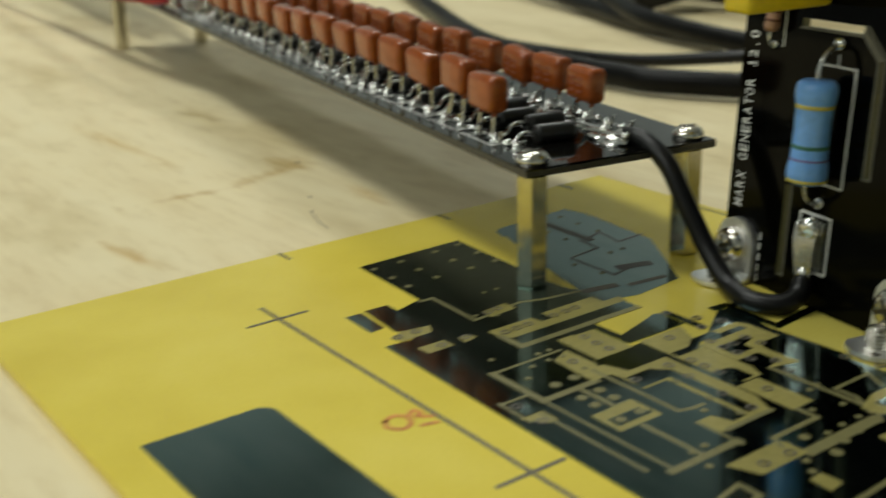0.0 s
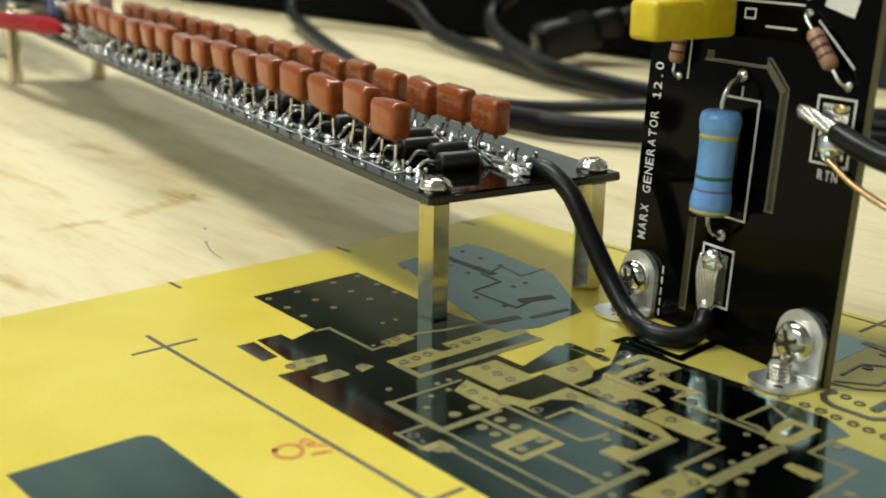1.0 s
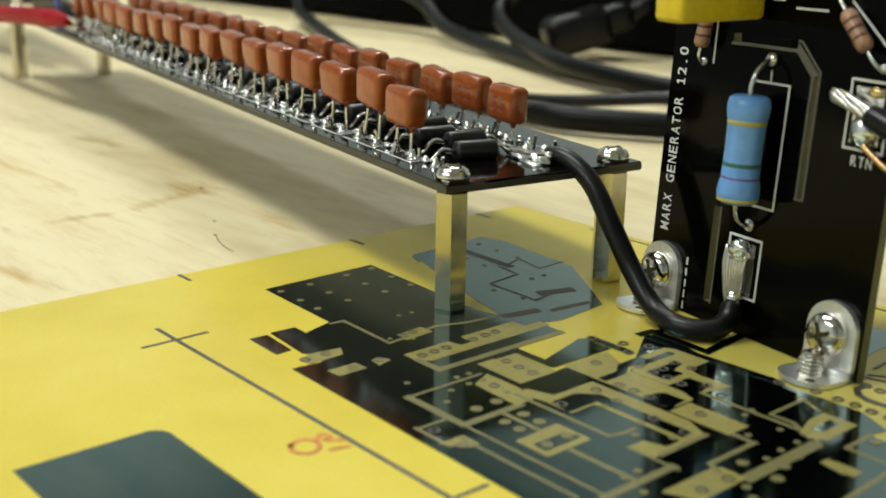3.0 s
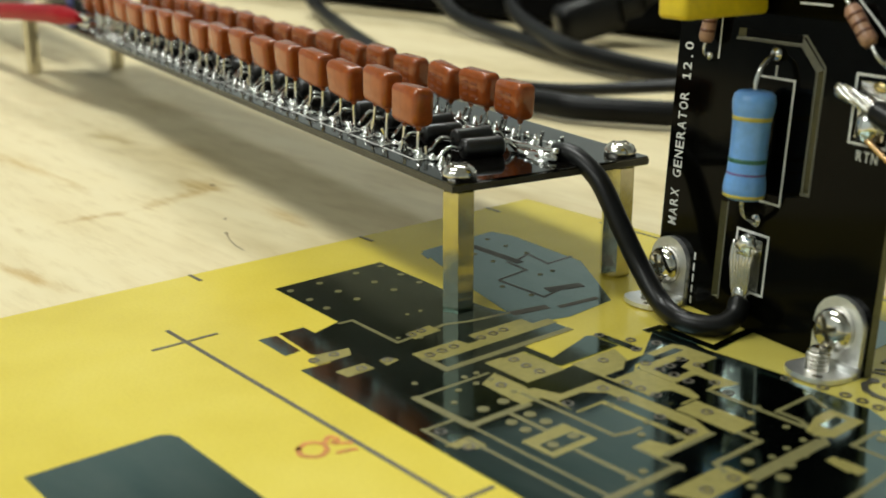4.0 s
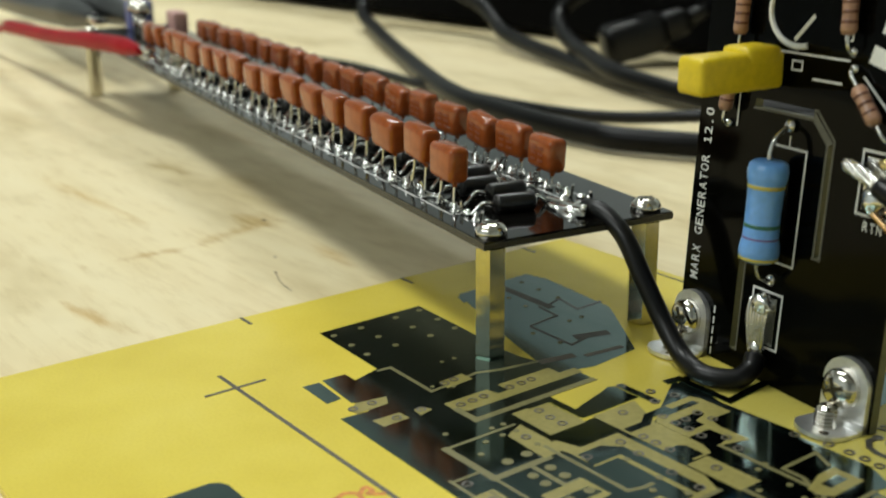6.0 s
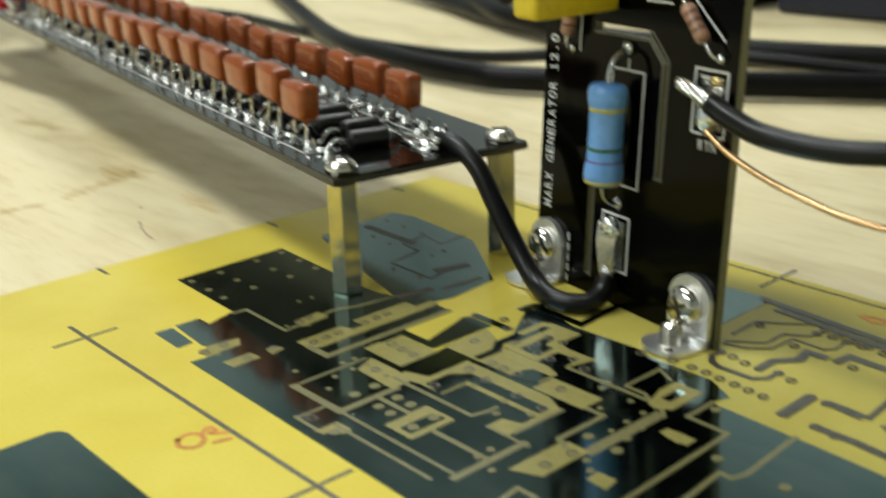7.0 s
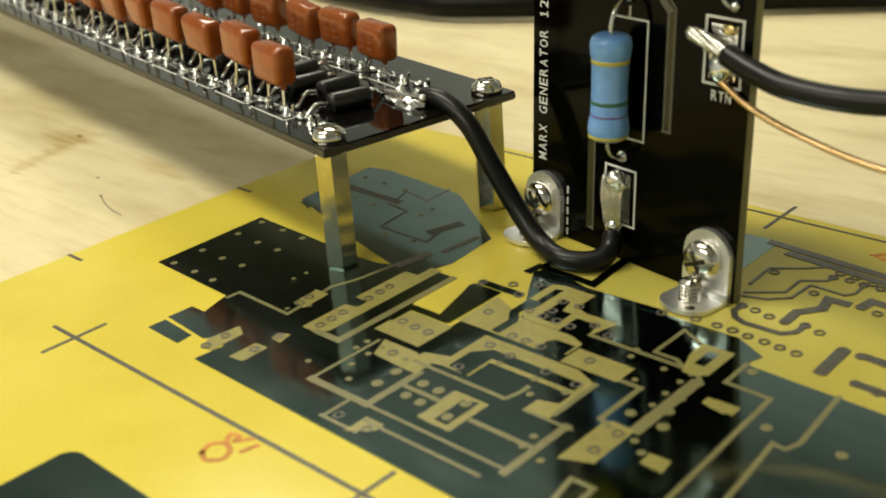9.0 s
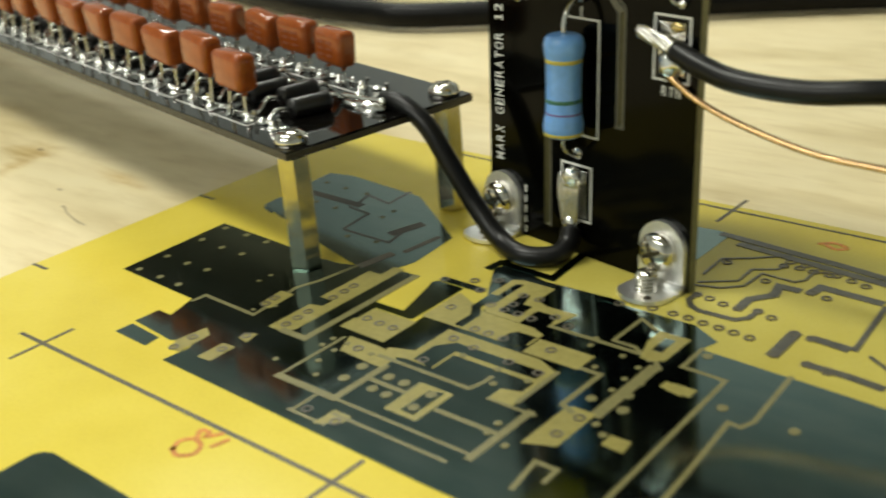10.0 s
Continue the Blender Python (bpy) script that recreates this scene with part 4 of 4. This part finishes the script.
# angle brackets that hold the board upright
def bracket(x, label):
    ob = thing("angle_bracket", label, "bracket", MARX @ spot(x, 0, 0), "angle brackets under the generator board")
    t = 1.1
    bm = bmesh.new()
    outline = [(-4.4, 0.3), (4.4, 0.3), (4.4, 7.2)] + [(4.4 * math.cos(radians(a)), 7.2 + 4.2 * math.sin(radians(a))) for a in range(15, 180, 15)] + [(-4.4, 7.2)]
    front = [bm.verts.new((px, -t - 0.05, pz)) for px, pz in outline]
    back = [bm.verts.new((px, -0.05, pz)) for px, pz in outline]
    bm.faces.new(front)
    bm.faces.new(back[::-1])
    for i in range(len(outline)):
        j = (i + 1) % len(outline)
        bm.faces.new((front[i], back[i], back[j], front[j]))
    bmesh.ops.recalc_face_normals(bm, faces=bm.faces)
    part("upright_leaf", bm, ALU, ob)
    foot = [(-4.4, -0.1), (4.4, -0.1), (4.4, -5.2)] + [(4.4 * math.cos(radians(a)), -5.2 - 3.4 * math.sin(radians(a))) for a in range(15, 180, 15)] + [(-4.4, -5.2)]
    part("foot_leaf", prism(foot, 0.1, 0.8), ALU, ob)
    part("bend", hose([(-4.4, -1.0, 1.0), (4.4, -1.0, 1.0)], 0.95, 12, 1, None, False), ALU, ob, "", True)
    screw(ob, spot(-0.2, -t - 0.05, 6.5) @ Matrix.Rotation(radians(90), 4, "X") @ Matrix.Rotation(radians(25), 4, "Z"), 3.3, 2.3)
    part("threaded_end", threads(3.2, 1.8), NICKEL, ob, "threaded screw end", False, spot(-0.2, -4.2, 0.8))
    # a dark disc on the solid foot, drawn as a hole's shade
    part("painted_foot_hole", lathe([(0, 0), (0.8, 0), (0.8, 0.02), (0, 0.02)], 12), SLOT, ob, "", False, spot(2.0, -6.6, 0.805))
    return ob


bracket(23.0, "small silvery angle bracket screwed to the black board and yellow panel")
bracket(59.5, "small silvery angle bracket with a rounded leaf, screwed to the board")

for k in range(5):
    part("print_dash", brick((0.35, 0.05, 1.3), (28.1, -0.025, 1.6 + 1.9 * k), 0), SILK, gen)

# soldered terminals on the generator board
term = thing("soldered_lead_terminal", "lumpy solder terminal of the black lead on the board", "solder terminal", MARX @ spot(40.0, 0, 11))
part("tinned_pad", brick((4.4, 0.12, 8.2), (0.3, -0.07, 0.2), 0.03, 1), SOLDER, term)
part("solder_lump", blob((2.2, 1.7, 1.9), (0.4, -1.0, 3.2), 0.3, 11, 3), SOLDER, term, "", True)
for k in range(7):
    sx = -2.0 + 0.65 * k
    part("wire_strand", hose([(sx * 1.05 - 0.3, -1.0 - 0.2 * (k % 2), 3.6), (sx - 0.2, -1.5, 0.5), (sx * 0.8, -1.5, -2.6), (sx * 0.6, -1.4, -4.8)], 0.42, 6, 4), LEAD, term, "flattened tinned strand", True)
part("solder_lump", blob((1.7, 1.2, 1.5), (0.0, -1.2, -4.8), 0.35, 14, 2), SOLDER, term, "", True)

rtn = thing("return_terminal", "soldered return terminal with tinned strands on the board", "solder terminal", MARX @ spot(59.2, 0, 38.2))
part("tinned_pad", brick((4.8, 0.12, 8.0), (0, -0.07, 0), 0.03, 1), SOLDER, rtn)
part("solder_lump", blob((1.9, 1.3, 2.3), (0.2, -0.9, -2.0), 0.3, 21, 3), SOLDER, rtn, "", True)
for k in range(7):
    path = []
    for q_, (sx, sy, sz, wide) in enumerate(((-4.4, -2.2, 2.6, 0.75), (-2.4, -2.1, 2.0, 0.8), (-0.4, -1.9, 1.3, 0.75), (1.6, -1.8, 0.6, 0.7), (2.8, -1.7, 0.2, 0.6))):
        a = radians(51 * k + 38 * q_)
        path.append((sx + 0.2 * math.sin(2.0 * k), sy + wide * math.cos(a), sz + wide * math.sin(a)))
    part("wire_strand", hose(path, 0.42, 6, 4), LEAD, rtn, "tinned strand", True)
part("brass_pad", blob((1.3, 0.5, 0.9), (1.0, -0.3, 3.4), 0.2, 24, 2), BRASS, rtn, "", True)


# ---- wires ----
def wire(name, label, points, r, mat, seg=14, steps=10, category="wire"):
    ob = thing(name, label, category)
    if category == "wire" and r > 1:
        a, b = Vector(points[0]), Vector(points[1])
        part("bare_end", hose([a - (b - a) * 0.45, a, a + (b - a) * 0.3], r * 0.62, 10, 3), LEAD, ob, "tinned stripped end", True)
    part("jacket", hose(points, r, seg, steps), mat, ob, "", True)
    return ob


wire("insulated_lead", "short black insulated lead looping between the two circuit boards",
     [(15.5, 65.9, 23.7), (19.9, 65.9, 23.7), (25.8, 65.7, 20.6), (30.8, 65.5, 14.4), (36.0, 65.5, 7.5), (42.1, 64.3, 2.7), (48.2, 62.7, 1.85), (52.8, 65.0, 1.9), (53.7, 68.0, 3.1), (53.1, 69.8, 4.9)], 1.75, RUBBER)
wire("return_lead", "black insulated lead running off from the return terminal",
     [(73.8, 68.3, 38.3), (78.9, 66.8, 36.9), (85.4, 65.5, 35.8), (95.4, 66.1, 35.4), (107.9, 70.4, 35.8), (129.9, 84.8, 32.9), (160.0, 115.5, 21.9), (190.0, 160.3, 8.0), (215.0, 230.0, 1.2), (240.0, 330.0, 1.2)], 1.68, RUBBER)
wire("copper_wire", "thin bare copper wire leaving the return terminal",
     [(72.2, 69.0, 34.3), (77.4, 69.0, 30.9), (84.6, 69.6, 27.9), (95.2, 69.9, 25.4), (105.9, 70.5, 24.6), (124.9, 74.8, 21.9), (160.0, 92.5, 7.9), (200.0, 120.3, 0.5)], 0.55, BARE_COPPER, 8)

# cables on the bench behind the boards
wire("power_cable", "thick dull black cable lying in loops on the bench",
     [(330, 380, 3), (150, 320, 3.4), (22, 256, 3.4), (-76, 194, 3.4), (-108, 185, 3.4), (-150, 188, 3.4), (-204, 202, 3.4), (-300, 248, 3.4), (-400, 298, 5), (-455, 326, 9), (-462, 338, 20), (-412, 342, 29), (-356, 340, 20),
      (-310, 322, 8), (-245, 300, 4), (-165, 272, 3.4), (-80, 270, 3.4), (60, 320, 3.4), (300, 440, 3.4)], 4.0, GREY_RUBBER, 14, 10, "cable")
wire("power_cable", "thick dull black cable arching up to a plug",
     [(20, 300, 4), (-90, 262, 4), (-165, 268, 6), (-215, 290, 9), (-262, 318, 14), (-281, 336, 22), (-264, 342, 34), (-238, 342, 39), (-205, 345, 36)], 4.0, GREY_RUBBER, 14, 10, "cable")
wire("thin_cable", "thin black cable crossing the bench",
     [(-470, 190, 0.2), (-330, 222, 0.2), (-230, 214, 0.2), (-135, 214, 1.5), (-60, 232, 9), (40, 270, 4), (200, 330, 0.8)], 2.2, RUBBER, 10, 8, "cable")

plug = thing("mains_plug", "chunky black rubber plug lying before the dark case", "plug", spot(-228, 334, 12, 0, -14, 60) @ Matrix.Scale(0.72, 4))
part("body", brick((44, 30, 26), (0, 0, 0), 7, 4), RUBBER, plug, "", True)
part("grip", brick((22, 20, 18), (28, 0, 2), 5, 3), RUBBER, plug, "", True)
part("strain_relief", lathe([(0, 0), (6.5, 0), (5.4, 14), (4.8, 24), (0, 24)], 14), RUBBER, plug, "", True, spot(36, 0, 2, 0, 80, 0))

# cases behind
case = thing("instrument_case", "large matt black instrument case at the back of the bench", "case")
part("body", brick((600, 260, 72), (-435, 505, 37.5), 4, 2), CASE, case)
for fx in (-690, -150):
    part("foot", brick((20, 20, 4), (fx, 390, 0.4), 1, 1), CASE, case)
box = thing("grey_instrument", "grey instrument with lime labels on a navy base", "instrument")
part("base", brick((330, 220, 26), (46, 494, 11.5), 3, 2), NAVY, box)
part("body", brick((320, 210, 56), (48, 496, 52.6), 3, 2), GREY_CASE, box)
for q, lx in enumerate((-82, -52, -22, 8)):
    part("label_strip", brick((9, 1, 34), (lx, 390.4, 46), 0.3, 1), LIME, box, "lime vertical label strip")
part("label_strip", brick((6, 1, 34), (-104, 390.4, 46), 0.3, 1), WHITE_CASE, box, "white vertical label strip")
carton = thing("white_carton", "plain white carton standing at the back of the bench", "carton")
part("body", brick((300, 150, 120), (-900, 430, 58.4), 2, 2), WHITE_CASE, carton)

# clips and terminals at the far end of the capacitor board
clip = thing("red_clip_lead", "red sleeved test clip gripping the end of the board", "test clip")
def on_bank(*points):
    """Places given along the bank board, in millimetres of the room."""
    return [tuple(v / MM for v in bank.matrix_basis @ (Vector(p) * MM)) for p in points]


part("sleeve", hose(on_bank((-237, -0.6, 6.3), (-246, -1.4, 6.2), (-262, -3.0, 5.6), (-300, -6.5, 3.4), (-360, -10, -1.0), (-450, -15, -6.0)), lambda u: 1.4 + 1.8 * min(1, u * 3.2), 14, 8), RED, clip, "", True)
jaw = bank.matrix_basis @ spot(-232, 0.8, 6.2)
part("jaw", brick((11, 3.6, 1.4), (0, 0, 0.9), 0.5, 2), NICKEL, clip, "", False, jaw)
part("jaw", brick((11, 3.6, 1.2), (0, 0, -1.4), 0.5, 2), NICKEL, clip, "", False, jaw)
part("cable", hose(on_bank((-448, -15, -6), (-500, -18, -13), (-580, -22, -20.5), (-820, -30, -25.3)), 1.9, 10, 8), RED, clip, "", True)
clip2 = thing("black_clip_lead", "black sleeved test clip beside the board end", "test clip")
part("sleeve", hose(on_bank((-349, 24, 5), (-405, 26, 5), (-476, 28, 8), (-561, 30, 14)), lambda u: 3.0 + 5.0 * min(1, u * 3), 14, 8), RUBBER, clip2, "", True)
part("jaw", brick((16, 6, 3), (0, 0, 0), 0.8, 2), NICKEL, clip2, "", False, bank.matrix_basis @ spot(-341, 23, 5))
clip3 = thing("black_clip_lead", "second black sleeved test clip crossing the first beside the board end", "test clip")
part("sleeve", hose(on_bank((-379, 14, 3), (-442, 15, -0), (-538, 16, -6), (-712, 18, -15)), lambda u: 2.6 + 5.4 * min(1, u * 3), 14, 8), RUBBER, clip3, "", True)
part("jaw", brick((16, 6, 3), (0, 0, 0), 0.8, 2), NICKEL, clip3, "", False, bank.matrix_basis @ spot(-371, 13, 3))
block = thing("terminal_block", "small indigo terminal block at the board end", "terminal block", bank.matrix_basis @ spot(-338, 24, 1.6))
part("body", brick((10, 10, 12), (0, 0, 6), 0.8, 2), INDIGO, block)
part("clamp_screw", lathe([(0, 0), (2, 0), (2, 1.2), (0, 1.4)], 12), NICKEL, block, "", True, spot(0, -2.5, 12))
part("clamp_screw", lathe([(0, 0), (2, 0), (2, 1.2), (0, 1.4)], 12), NICKEL, block, "", True, spot(0, 2.5, 12))
gap_ob = thing("spark_gap", "pair of polished metal balls on posts at the board end", "spark gap", bank.matrix_basis @ spot(-322, 20, 1.6))
for sx in (-5, 5):
    part("post", hose([(sx, 0, 0), (sx, 0, 8)], 1.3, 10, 1, None, False), NICKEL, gap_ob, "", True)
    part("ball", blob((3.4, 3.4, 3.4), (sx, 0, 10.5), 0.0, 1, 3), NICKEL, gap_ob, "", True)
tag = thing("pale_pink_capacitor", "pale pink block capacitor near the board end", "capacitor", bank.matrix_basis @ spot(-300, 30, 1.6))
PINK = material("pale_pink_plastic", (0.62, 0.36, 0.32), 0.5, vary=0.1)
part("body", brick((12, 6, 9), (0, 0, 6.5), 1.2, 3), PINK, tag, "", True)
for sx in (-4, 4):
    part("lead", hose([(sx, 0, 3), (sx, 0, 0)], 0.4, 6, 1, None, False), LEAD, tag)

# unseen batten fittings added above the lamps, two of them over the fills
for fx, fy, fz, turn in ((-850, -420, 1935, 10), (-300, -1300, 1105, 10), (-1520, 1300, 1935, 10)):
    fit_ob = thing("lamp_batten", "white batten housing added above an unseen lamp", "light fitting", spot(fx, fy, fz, 0, 0, turn), "ceiling light fittings")
    part("housing", brick((1240, 330, 30), (0, 0, 18), 4, 2), CEIL, fit_ob)
    for rx_ in (-450, 450):
        part("hanger", hose([(rx_, 0, 30), (rx_, 0, 2002 - fz)], 4, 8, 1, None, False), NICKEL, fit_ob)
